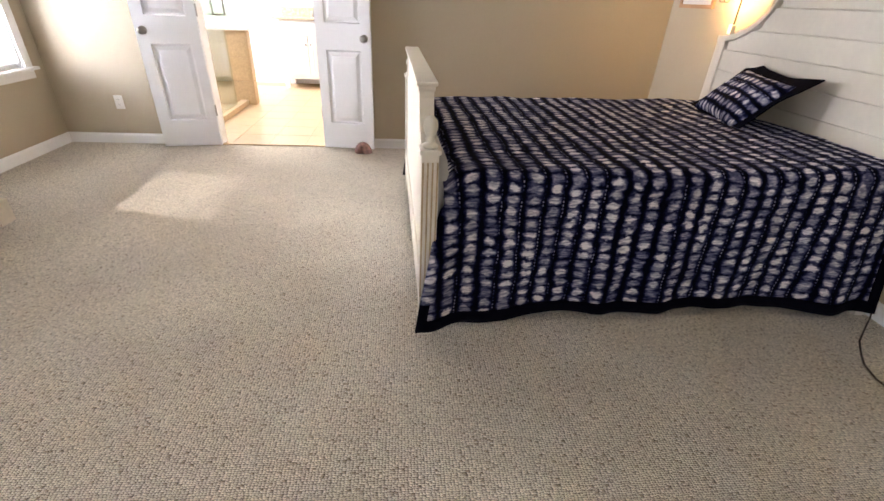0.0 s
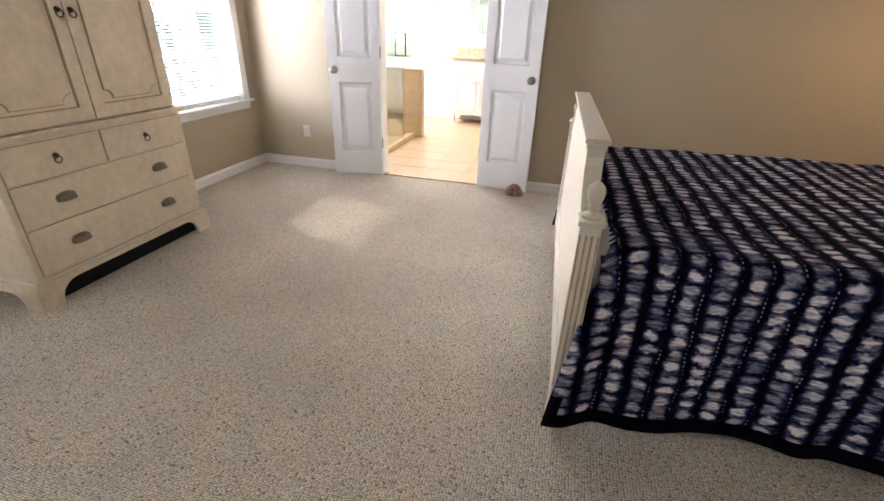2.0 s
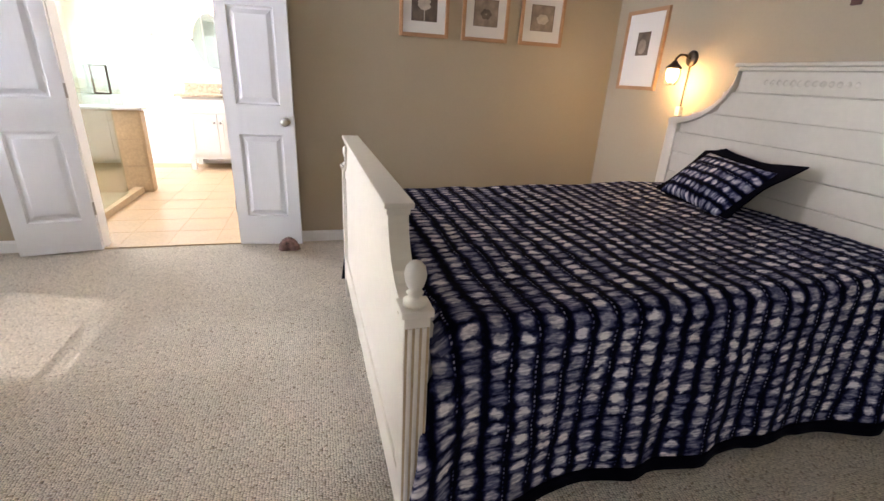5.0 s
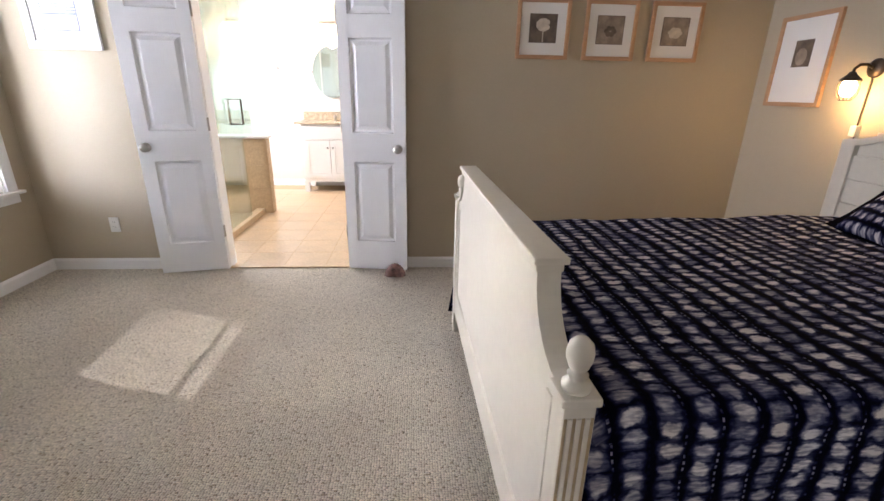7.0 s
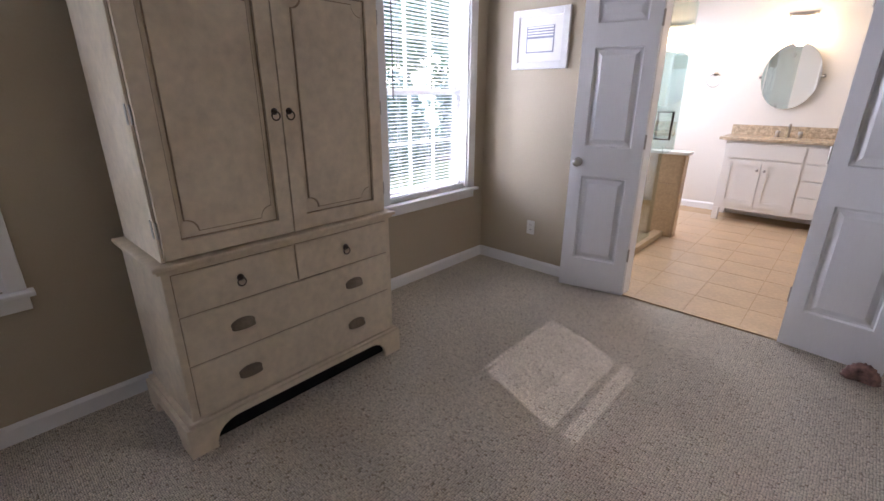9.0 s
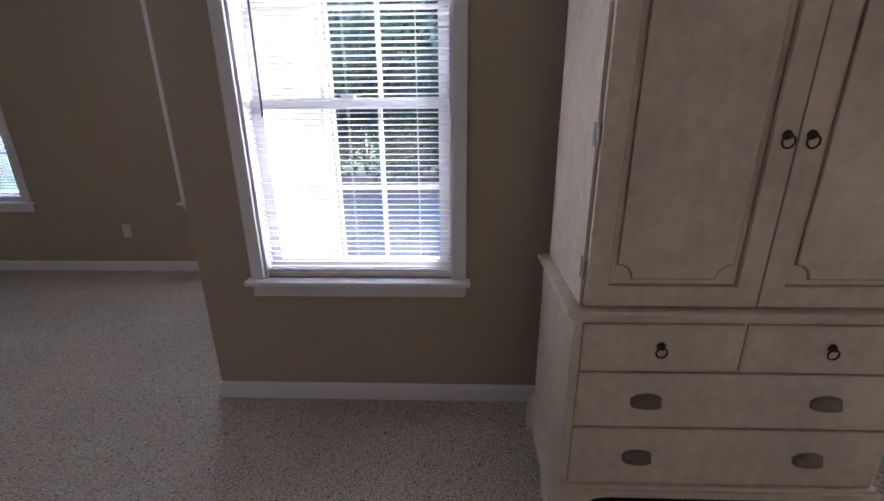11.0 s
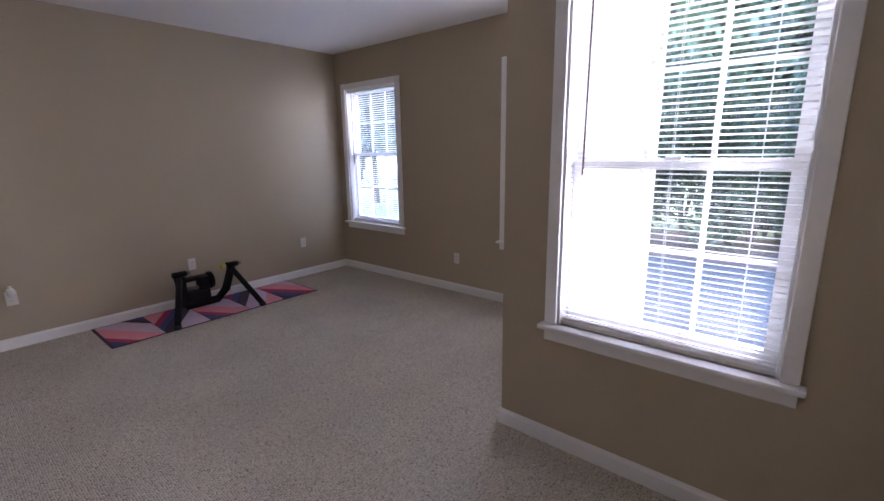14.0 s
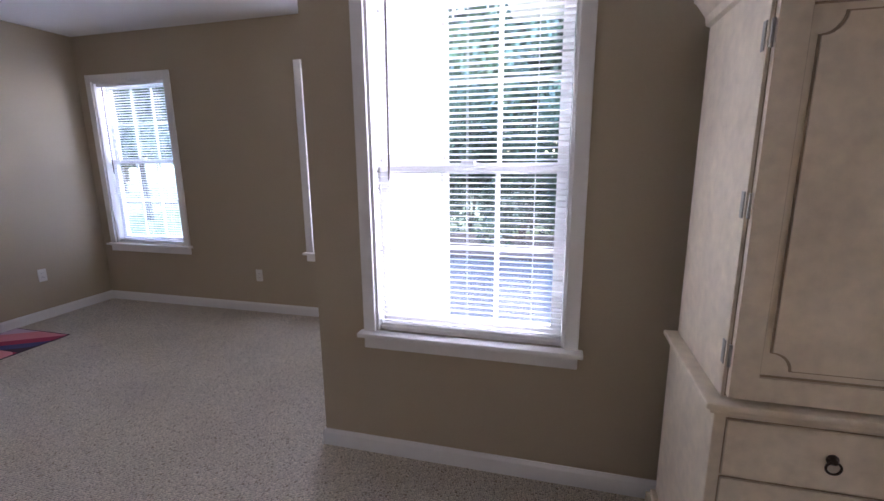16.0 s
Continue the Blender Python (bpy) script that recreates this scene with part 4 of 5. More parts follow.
        def scalloped(i):
            o0, o1, w0, w1, r = p0 + i, p1 - i, q0 + i, q1 - i, 0.045
            pts = []
            for cy, cz, a0 in ((o0, w0, math.pi / 2), (o1, w0, math.pi), (o1, w1, 1.5 * math.pi), (o0, w1, 2 * math.pi)):
                arc = [(cy + r * math.cos(a0 - k / 6 * math.pi / 2), cz + r * math.sin(a0 - k / 6 * math.pi / 2)) for k in range(7)]
                pts += arc
            return pts
        part("field_edge", prism(bmesh.new(), scalloped(0.020), "X", F - 0.0128, F - 0.010), GLAZE, d, "brown glazed edge")
        part("field", prism(bmesh.new(), scalloped(0.0245), "X", F - 0.0128, F - 0.0055), CREAM, d)
        yk = y1 - 0.028 if s < 0 else y0 + 0.028
        bm = lathe(bmesh.new(), [(0.013, 0.0), (0.013, 0.003), (0.006, 0.006), (0.008, 0.014), (0.004, 0.019)], "X", (F, yk, 1.318), 12)
        tube(bm, [(F + 0.012, yk + 0.0165 * math.sin(t), 1.302 + 0.0165 * math.cos(t)) for t in [i / 16 * 2 * math.pi for i in range(17)]], 0.003, 6)
        part("ring_pull", bm, BRONZE, d, "dark bronze ring pull", True)
        ye = y0 if s < 0 else y1
        for z in (0.94, 1.32, 1.70):
            bm = tube(bmesh.new(), [(F - 0.008, ye + s * 0.006, z - 0.03), (F - 0.008, ye + s * 0.006, z + 0.03)], 0.0045, 8)
            box(bm, F - 0.048, F - 0.030, s * 0.508, s * 0.510, z - 0.032, z + 0.032)
            part("hinge", bm, NICKEL, d)
    bm = bmesh.new()
    prof = [(0.0, 0.0), (0.012, 0.006), (0.016, 0.03), (0.045, 0.07), (0.052, 0.075), (0.052, 0.095)]
    rings = []
    for o, h in prof:
        rings.append([bm.verts.new(p) for p in ((-0.235, -0.508 - o, U1 + h), (F - 0.01 + o, -0.508 - o, U1 + h), (F - 0.01 + o, 0.508 + o, U1 + h), (-0.235, 0.508 + o, U1 + h))])
    for r0, r1 in zip(rings, rings[1:]):
        for i in range(4):
            bm.faces.new((r0[i], r0[(i + 1) % 4], r1[(i + 1) % 4], r1[i]))
    bm.faces.new(rings[-1])
    bm.faces.new(rings[0])
    bmesh.ops.recalc_face_normals(bm, faces=bm.faces)
    part("cornice", bm, CREAM, a)


armoire()


# ---- pictures, outlets, sconce ----
def picture(name, label, at, turn, w, h, border, rail, frame_mat, print_w, print_h, dz, kind):
    """A framed print on a wall; local x runs along the wall, local -y faces the room."""
    p = thing(name, label, "picture", at, turn, "framed pictures")
    bm = boxes((-w / 2, -w / 2 + rail, -0.022, 0, -h / 2, h / 2), (w / 2 - rail, w / 2, -0.022, 0, -h / 2, h / 2),
               (-w / 2 + rail, w / 2 - rail, -0.022, 0, -h / 2, -h / 2 + rail), (-w / 2 + rail, w / 2 - rail, -0.022, 0, h / 2 - rail, h / 2), bevel=0.003)
    part("frame", bm, frame_mat, p)
    part("mat_board", boxes((-w / 2 + rail, w / 2 - rail, -0.010, -0.004, -h / 2 + rail, h / 2 - rail)), MAT_BOARD, p)
    pr = part("print", boxes((-print_w / 2, print_w / 2, -0.0115, -0.0101, dz - print_h / 2, dz + print_h / 2)), BLUE_PRINT if kind == 4 else PHOTO_DARK, p)
    bm = bmesh.new()
    if kind == 0:
        for k in range(9):
            a = k * 0.7
            r = 0.030 if k else 0.0
            c = (r * math.cos(a), dz + 0.022 + 0.8 * r * math.sin(a))
            prism(bm, [(c[0] + 0.022 * math.cos(t), c[1] + 0.018 * math.sin(t)) for t in [i / 10 * 2 * math.pi for i in range(10)]], "Y", -0.0125 - 0.0002 * k, -0.0116)
        box(bm, -0.004, 0.004, -0.0124, -0.0116, dz - print_h / 2 + 0.004, dz)
        part("flower", bm, PETAL, pr)
    elif kind in (1, 2):
        prism(bm, [(-print_w / 2 + 0.004, dz - print_h / 2 + 0.004), (print_w / 2 - 0.004, dz - print_h / 2 + 0.004), (print_w / 2 - 0.004, dz + print_h / 2 - 0.004), (-print_w / 2 + 0.004, dz + print_h / 2 - 0.004)], "Y", -0.0122, -0.0116)
        part("ground_tone", bm, PHOTO_MID, pr)
        bm = bmesh.new()
        for k in range(6):
            a = k * 1.05 + kind
            c = (0.026 * math.cos(a), dz - 0.008 + 0.02 * math.sin(a))
            prism(bm, [(c[0] + 0.026 * math.cos(t) * (1 if kind == 2 else 0.7), c[1] + 0.017 * math.sin(t)) for t in [i / 10 * 2 * math.pi for i in range(10)]], "Y", -0.0130 - 0.0002 * k, -0.0123)
        part("flower", bm, PETAL if kind == 2 else PHOTO_DARK, pr)
    elif kind == 3:
        prism(bm, [(0.045 * math.cos(t) - 0.005, dz + 0.052 * math.sin(t) - 0.02) for t in [i / 14 * 2 * math.pi for i in range(14)]], "Y", -0.0125, -0.0116)
        part("dark_form", bm, PHOTO_MID, pr)
    else:
        for k in range(4):
            box(bm, -print_w / 2 + 0.008, print_w / 2 - 0.008, -0.0125, -0.0116, dz + 0.02 + 0.018 * k, dz + 0.03 + 0.018 * k)
        box(bm, -print_w / 2 + 0.008, print_w / 2 - 0.008, -0.0123, -0.0116, dz - print_h / 2 + 0.008, dz + 0.006)
        part("pale_stripe", bm, MAT_BOARD, pr)
    return p


picture("framed_picture", "light wood frame with a pale flower photograph", (-0.365, NY - 0.001, 1.747), 0, 0.365, 0.378, 0.06, 0.026, OAK, 0.19, 0.18, 0.005, 0)
picture("framed_picture", "light wood frame with a sepia leaf photograph", (0.105, NY - 0.001, 1.747), 0, 0.365, 0.378, 0.06, 0.026, OAK, 0.19, 0.18, 0.005, 1)
picture("framed_picture", "light wood frame with a sepia blossom photograph", (0.567, NY - 0.001, 1.747), 0, 0.365, 0.378, 0.06, 0.026, OAK, 0.19, 0.18, 0.005, 2)
picture("framed_picture", "tall light wood frame with a small dark photograph", (EX - 0.001, 6.59, 1.556), 90 + 180, 0.45, 0.555, 0.1, 0.026, OAK, 0.14, 0.16, 0.045, 3)
picture("framed_picture", "white wood frame with a small grey print", (-3.52, NY - 0.001, 1.75), 0, 0.455, 0.395, 0.08, 0.050, WHITE_FRAME, 0.225, 0.175, 0.0, 4)


def outlet(at, turn, switch=False):
    o = thing("wall_outlet", "white duplex outlet with cover plate on the wall", "outlet", at, turn, "wall outlets")
    part("cover_plate", boxes((-0.035, 0.035, -0.006, 0, -0.057, 0.057), bevel=0.003), PLASTIC, o)
    for z in (-0.02, 0.02):
        sock = part("socket", boxes((-0.016, 0.016, -0.0085, -0.0062, z - 0.014, z + 0.014), bevel=0.0009), PLASTIC, o)
        bm = boxes((-0.0075, -0.0055, -0.0092, -0.0086, z - 0.002, z + 0.007), (0.0055, 0.0075, -0.0092, -0.0086, z - 0.002, z + 0.007))
        part("slot", bm, BLACK, sock)
    return o


outlet((-3.49, NY - 0.001, 0.355), 0)
outlet((RX + 0.001, 1.14, 0.36), 90)
outlet((-5.06, SY + 0.001, 0.41), 180)
outlet((-3.80, SY + 0.001, 0.40), 180)
outlet((-2.49, SY + 0.001, 0.40), 180)
fresh = thing("air_freshener", "small white plug-in air freshener in an outlet", "air freshener", (-2.49, SY + 0.012, 0.425))
part("body", lathe(bmesh.new(), [(0.016, 0.0), (0.024, 0.006), (0.026, 0.03), (0.022, 0.052), (0.012, 0.06)], "Z", (0, 0.022, 0), 16), PLASTIC, fresh, "", True)
part("plug_neck", boxes((-0.014, 0.014, -0.002, 0.012, -0.01, 0.03), bevel=0.003), PLASTIC, fresh)
part("oil_cap", lathe(bmesh.new(), [(0.013, 0.0601), (0.013, 0.072), (0.006, 0.076)], "Z", (0, 0.022, 0), 12), CREAM, fresh)

sconce = thing("wall_sconce", "dark bronze wall sconce with a lit caged glass shade", "wall lamp", (EX, 6.075, 1.49))
part("back_plate", lathe(bmesh.new(), [(0.05, 0.0), (0.05, -0.008), (0.036, -0.018), (0.016, -0.024)], "X", (0, 0, 0), 20), BRONZE, sconce, "", True)
part("arm", tube(bmesh.new(), [(-0.02, 0, 0), (-0.06, 0, 0.018), (-0.10, 0, 0.016), (-0.125, 0, -0.005), (-0.13, 0, -0.03)], 0.008, 10), BRONZE, sconce, "", True)
part("shade_cap", lathe(bmesh.new(), [(0.014, -0.02), (0.022, -0.035), (0.045, -0.055), (0.052, -0.066), (0.048, -0.068)], "Z", (-0.13, 0, 0), 20), BRONZE, sconce, "", True)
part("glass_shade", lathe(bmesh.new(), [(0.030, -0.07), (0.036, -0.09), (0.034, -0.125), (0.022, -0.145), (0.004, -0.15)], "Z", (-0.13, 0, 0), 20), LAMP_GLASS, sconce, "glowing warm glass", True)
bm = bmesh.new()
for k in range(6):
    a = k * math.pi / 3
    tube(bm, [(-0.13 + r * math.cos(a), r * math.sin(a), z) for r, z in ((0.046, -0.068), (0.050, -0.10), (0.046, -0.14), (0.026, -0.168))], 0.002, 5)
tube(bm, [(-0.13 + 0.026 * math.cos(t), 0.026 * math.sin(t), -0.168) for t in [i / 14 * 2 * math.pi for i in range(15)]], 0.002, 5)
part("cage", bm, BRONZE, sconce)
part("cord_cover", tube(bmesh.new(), [(-0.010, 0, -0.05), (-0.010, 0, -0.30)], 0.004, 8), BRONZE, sconce)
part("cord_switch", boxes((-0.03, 0, -0.02, 0.02, -0.36, -0.30), bevel=0.005), PLASTIC, sconce, "white inline switch")
part("lower_cord", tube(bmesh.new(), [(-0.008, 0, -0.36), (-0.008, 0.004, -0.8), (-0.006, 0.02, -1.35)], 0.003, 6), CORD, sconce)
point_lamp("sconce_light", (EX - 0.13, 6.075, 1.31), 0.07, (1.0, 0.62, 0.24), 0.03)

cross = thing("wall_cross", "dark red wooden cross hung above the headboard", "cross", (EX, 5.16, 1.83))
part("upright", boxes((-0.016, 0, -0.022, 0.022, -0.135, 0.105), bevel=0.004), RED_WOOD, cross)
part("crossbar", boxes((-0.020, -0.0002, -0.085, 0.085, 0.020, 0.060), bevel=0.004), RED_WOOD, cross)

cord = thing("power_cord", "thin brown cord lying on the carpet by the wall", "cord", (1.2, 4.0, 0))
part("cable", tube(bmesh.new(), [(0.032, 0.40, 0.30), (0.030, 0.37, 0.10), (0.016, 0.33, 0.012), (-0.07, 0.265, 0.006), (-0.188, 0.174, 0.005), (-0.26, 0.09, 0.005), (-0.304, 0.03, 0.005), (-0.33, -0.05, 0.005), (-0.325, -0.16, 0.005), (-0.27, -0.27, 0.005)], 0.0035, 6), CORD, cord)

shell = thing("shell_doorstop", "pinkish ribbed shell propping the open door", "shell", (-1.395, 6.775, 0))
bm = bmesh.new()
n, m = 24, 7
grid = []
for i in range(n + 1):
    a = math.pi * (0.06 + 0.88 * i / n)
    rib = 1 + 0.04 * math.cos(i * 2.6)
    grid.append([bm.verts.new((0.078 * (k / m) ** 0.8 * rib * math.cos(a), -0.02 - 0.045 * math.sin(k / m * math.pi * 0.75), 0.004 + 0.118 * (k / m) ** 0.85 * rib * math.sin(a))) for k in range(m + 1)])
for i in range(n):
    for k in range(m):
        bm.faces.new((grid[i][k], grid[i + 1][k], grid[i + 1][k + 1], grid[i][k + 1]))
bmesh.ops.remove_doubles(bm, verts=bm.verts, dist=0.0005)
o = part("valve", bm, SHELL, shell, "", True)
sm = o.modifiers.new("thickness", "SOLIDIFY")
sm.thickness = 0.004
part("hinge_knob", lathe(bmesh.new(), [(0.004, 0), (0.022, 0.004), (0.024, 0.016), (0.012, 0.026), (0.003, 0.028)], "Z", (0, -0.012, 0), 14), SHELL, shell, "", True)


# ---- exercise mat and bike trainer ----
mat_thing = thing("exercise_mat", "thin exercise mat with pink, navy and plum slanted stripes", "mat", (-3.85, -0.39, 0))
W, D = 0.93, 0.305
part("mat_body", boxes((-W, W, -D, D, 0.0, 0.005), bevel=0.001), MAT_DARK, mat_thing)
random.seed(5)
cols = [MAT_PALE, MAT_PINK, MAT_DARK, MAT_PALE, MAT_RED, MAT_PALE, MAT_PINK, MAT_BLUE]
for blk in range(5):
    x0, x1 = -W + 0.012 + blk * 0.3664, -W + 0.006 + (blk + 1) * 0.3664
    lean = 0.36 if blk % 2 else -0.36
    k = 0
    y = -D - 0.35
    while y < D + 0.35:
        hgt = random.choice((0.11, 0.15, 0.19))
        # clip the slanted stripe to its block, column by column
        steps = 12
        lo, hi = [], []
        for i in range(steps + 1):
            x = x0 + (x1 - x0) * i / steps
            s = lean * (i / steps - 0.5) * 1.6
            lo.append((x, min(max(y + s, -D + 0.008), D - 0.008)))
            hi.append((x, min(max(y + hgt + s, -D + 0.008), D - 0.008)))
        bm = bmesh.new()
        for i in range(steps):
            if max(hi[i][1] - lo[i][1], hi[i + 1][1] - lo[i + 1][1]) < 0.002:
                continue
            bm.faces.new([bm.verts.new((p, q, 0.0056)) for p, q in (lo[i], lo[i + 1], hi[i + 1], hi[i])])
        if bm.faces:
            part("printed_stripe", bm, cols[(k * 3 + blk) % len(cols)], mat_thing)
        else:
            bm.free()
        y += hgt
        k += 1

tr = thing("bike_trainer", "black folding bicycle trainer stand with yellow clamp knob", "bike trainer", (-3.80, -0.40, 0.006))
L, R = 0.235, -0.245      # clamp columns, along local x
part("rear_frame", tube(bmesh.new(), [(L, -0.03, 0.36), (L - 0.02, -0.05, 0.16), (L - 0.06, -0.07, 0.06), (R + 0.14, -0.07, 0.06), (R + 0.06, -0.05, 0.15), (R - 0.01, -0.03, 0.37)], 0.038, 14), BLACK, tr, "", True)
for xx, dx in ((L, 0.17), (R, -0.115)):
    leg = part("leg", tube(bmesh.new(), [(xx, -0.01, 0.35), (xx + dx, 0.31, 0.022)], 0.026, 12), BLACK, tr, "", True)
    part("rubber_foot", lathe(bmesh.new(), [(0.026, 0.0), (0.031, 0.004), (0.029, 0.03), (0.022, 0.038)], "Z", (xx + dx, 0.31, 0), 14), RUBBER, leg, "", True)
    clamp = part("clamp", tube(bmesh.new(), [(xx - 0.07, -0.03, 0.385), (xx + 0.045, -0.03, 0.385)], 0.026, 12), BLACK, tr, "", True)
    part("clamp_cup", tube(bmesh.new(), [(xx - 0.10, -0.03, 0.385), (xx - 0.07, -0.03, 0.385)], 0.017, 12), GREY_METAL, clamp, "", True)
part("lever_knob", tube(bmesh.new(), [(R + 0.05, -0.03, 0.385), (R + 0.10, -0.025, 0.38)], 0.021, 10), YELLOW, tr, "yellow plastic knob", True)
part("column", boxes((L - 0.055, L + 0.025, -0.06, 0.0, 0.08, 0.36), bevel=0.012), BLACK, tr)
unit = part("resistance_unit", boxes((L - 0.25, L - 0.05, -0.11, 0.02, 0.11, 0.20), (L - 0.25, L - 0.17, -0.11, 0.02, 0.20, 0.33), (L - 0.17, L - 0.05, -0.10, 0.0, 0.30, 0.335), bevel=0.012), BLACK, tr)
part("flywheel", lathe(bmesh.new(), [(0.02, -0.02), (0.075, -0.02), (0.08, -0.012), (0.08, 0.012), (0.075, 0.02), (0.02, 0.02)], "X", (L - 0.275, -0.04, 0.275), 24), BLACK, unit, "black metal flywheel", True)
part("roller", tube(bmesh.new(), [(L - 0.165, -0.05, 0.225), (L - 0.06, -0.05, 0.225)], 0.018, 14), GREY_METAL, unit, "", True)


# ---- bathroom ----
knee = thing("knee_wall", "low tan tiled shower wall with a pale cap", "shower wall", (0, 8.72, 0))
part("core", boxes((BW, -2.865, -0.058, 0.062, 0.0, 0.83)), GROUT, knee)
part("cap", boxes((BW, -2.83, -0.085, 0.085, 0.83, 0.858), bevel=0.006), CULTURED, knee, "pale stone cap")
curb = thing("shower_curb", "low tan tiled shower curb under the glass", "shower curb", (-2.99, 7.85, 0))
part("core", boxes((-0.045, 0.045, -0.76, 0.80, 0, 0.06), bevel=0.006), TILE_WALL, curb)
sg = thing("shower_glass", "clear greenish frameless shower glass with a dark pull handle", "shower screen", (-2.99, 7.85, 0.06))
p = part("door_glass", boxes((-0.005, 0.005, -0.42, 0.50, 0.006, 2.10)), SHOWER_GLASS, sg)
p.visible_shadow = False
p = part("side_glass", boxes((-0.005, 0.005, 0.506, 0.798, 0.80, 2.10)), SHOWER_GLASS, sg)
p.visible_shadow = False
p = part("side_glass", boxes((-0.005, 0.005, -0.755, -0.426, 0.004, 2.10)), SHOWER_GLASS, sg)
p.visible_shadow = False
p = part("side_glass", boxes((-1.0, -0.006, 0.866, 0.876, 0.80, 2.10)), SHOWER_GLASS, sg)
p.visible_shadow = False
bm = tube(bmesh.new(), [(-0.035, 0.35, 0.945), (-0.035, 0.35, 1.175), (0.085, 0.35, 1.175), (0.085, 0.35, 0.945), (-0.035, 0.35, 0.945)], 0.010, 8)
part("pull_handle", bm, BRONZE, sg, "dark bronze back-to-back pull")
for z in (0.3, 1.85):
    part("glass_hinge", boxes((-0.014, 0.014, -0.45, -0.39, z, z + 0.08), bevel=0.003), NICKEL, sg)

van = thing("vanity", "white bathroom vanity with doors, drawers and granite top", "vanity", (-2.15, 10.27, 0))
part("case", boxes((-0.61, 0.61, -0.47, -0.016, 0.14, 0.905), bevel=0.004), CULTURED, van)
for xx in (-0.58, 0.58):
    for yy in (-0.44, -0.05):
        part("leg", boxes((xx - 0.03, xx + 0.03, yy - 0.03, yy + 0.03, 0, 0.14), bevel=0.004), CULTURED, van)
part("top", boxes((-0.68, 0.66, -0.51, -0.0165, 0.906, 0.938), bevel=0.006), GRANITE, van, "speckled tan granite top")
part("backsplash", boxes((-0.66, 0.66, -0.036, -0.0165, 0.9385, 1.05), bevel=0.003), GRANITE, van, "speckled tan granite splashback")
for y0, y1 in ((-0.57, -0.235), (-0.225, 0.11)):
    d = part("door", boxes((y0, y0 + 0.055, -0.488, -0.4705, 0.20, 0.70), (y1 - 0.055, y1, -0.488, -0.4705, 0.20, 0.70), (y0 + 0.055, y1 - 0.055, -0.488, -0.4705, 0.20, 0.255), (y0 + 0.055, y1 - 0.055, -0.488, -0.4705, 0.645, 0.70), (y0 + 0.055, y1 - 0.055, -0.478, -0.4705, 0.255, 0.645)), CULTURED, van)
    yk = y1 - 0.03 if y0 < -0.4 else y0 + 0.03
    part("knob", lathe(bmesh.new(), [(0.008, 0), (0.006, -0.012), (0.014, -0.018), (0.010, -0.028)], "Y", (yk, -0.488, 0.60), 12), NICKEL, d, "", True)
part("false_front", boxes((-0.57, 0.11, -0.486, -0.4705, 0.72, 0.88), bevel=0.003), CULTURED, van)
for k in range(4):
    d = part("drawer", boxes((0.13, 0.57, -0.486, -0.4705, 0.20 + 0.172 * k, 0.36 + 0.172 * k), bevel=0.003), CULTURED, van)
    part("knob", lathe(bmesh.new(), [(0.008, 0), (0.006, -0.012), (0.014, -0.018), (0.010, -0.028)], "Y", (0.35, -0.486, 0.28 + 0.172 * k), 12), NICKEL, d, "", True)
fa = thing("faucet", "brass-toned basin faucet with two handles", "faucet", (-2.25, 10.13, 0.938))
part("spout", tube(bmesh.new(), [(0, 0, 0), (0, 0, 0.10), (0, -0.03, 0.14), (0, -0.09, 0.14), (0, -0.11, 0.11)], 0.011, 10), NICKEL, fa, "", True)
for xx in (-0.1, 0.1):
    part("handle", lathe(bmesh.new(), [(0.022, 0), (0.018, 0.03), (0.024, 0.04), (0.022, 0.065), (0.008, 0.07)], "Z", (xx, 0, 0), 14), NICKEL, fa, "", True)

mir = thing("oval_mirror", "frameless oval pivot mirror above the vanity", "mirror", (-2.37, 10.235, 1.565), -3)
oval = [(0.262 * math.cos(t), 0.335 * math.sin(t)) for t in [i / 48 * 2 * math.pi for i in range(48)]]
part("glass", prism(bmesh.new(), oval, "Y", -0.006, 0.0), MIRROR, mir)
for xx in (-0.28, 0.28):
    part("pivot", lathe(bmesh.new(), [(0.018, 0.034), (0.018, 0.02), (0.008, 0.01), (0.012, -0.006), (0.006, -0.012)], "Y", (xx, 0, 0.0), 12), NICKEL, mir, "", True)
vl = thing("vanity_light", "brass vanity wall light with lit glass shades", "wall lamp", (-2.39, 10.27, 2.11))
part("back_plate", boxes((-0.13, 0.13, -0.02, 0, 0.045, 0.085), bevel=0.008), NICKEL, vl)
for xx in (-0.10, 0.10):
    part("arm", tube(bmesh.new(), [(xx, -0.028, 0.06), (xx, -0.09, 0.06), (xx, -0.10, 0.02)], 0.008, 8), NICKEL, vl, "", True)
    part("glass_shade", lathe(bmesh.new(), [(0.025, 0.02), (0.045, -0.01), (0.06, -0.07), (0.068, -0.12), (0.05, -0.125)], "Z", (xx, -0.10, 0), 18), VANITY_GLASS, vl, "glowing frosted glass", True)
point_lamp("vanity_lamp_light", (-2.39, 10.08, 1.93), 0.20, (1.0, 0.74, 0.42), 0.06)
tr2 = thing("towel_ring", "nickel towel ring on the bathroom wall", "towel ring", (-3.10, 10.27, 1.61))
part("mount", lathe(bmesh.new(), [(0.024, 0), (0.024, -0.008), (0.010, -0.014), (0.010, -0.04), (0.014, -0.05)], "Y", (0, 0, 0), 14), NICKEL, tr2, "", True)
part("ring", tube(bmesh.new(), [(0.075 * math.sin(t), -0.045, -0.075 + 0.075 * math.cos(t)) for t in [i / 28 * 2 * math.pi for i in range(29)]], 0.005, 8), NICKEL, tr2, "", True)

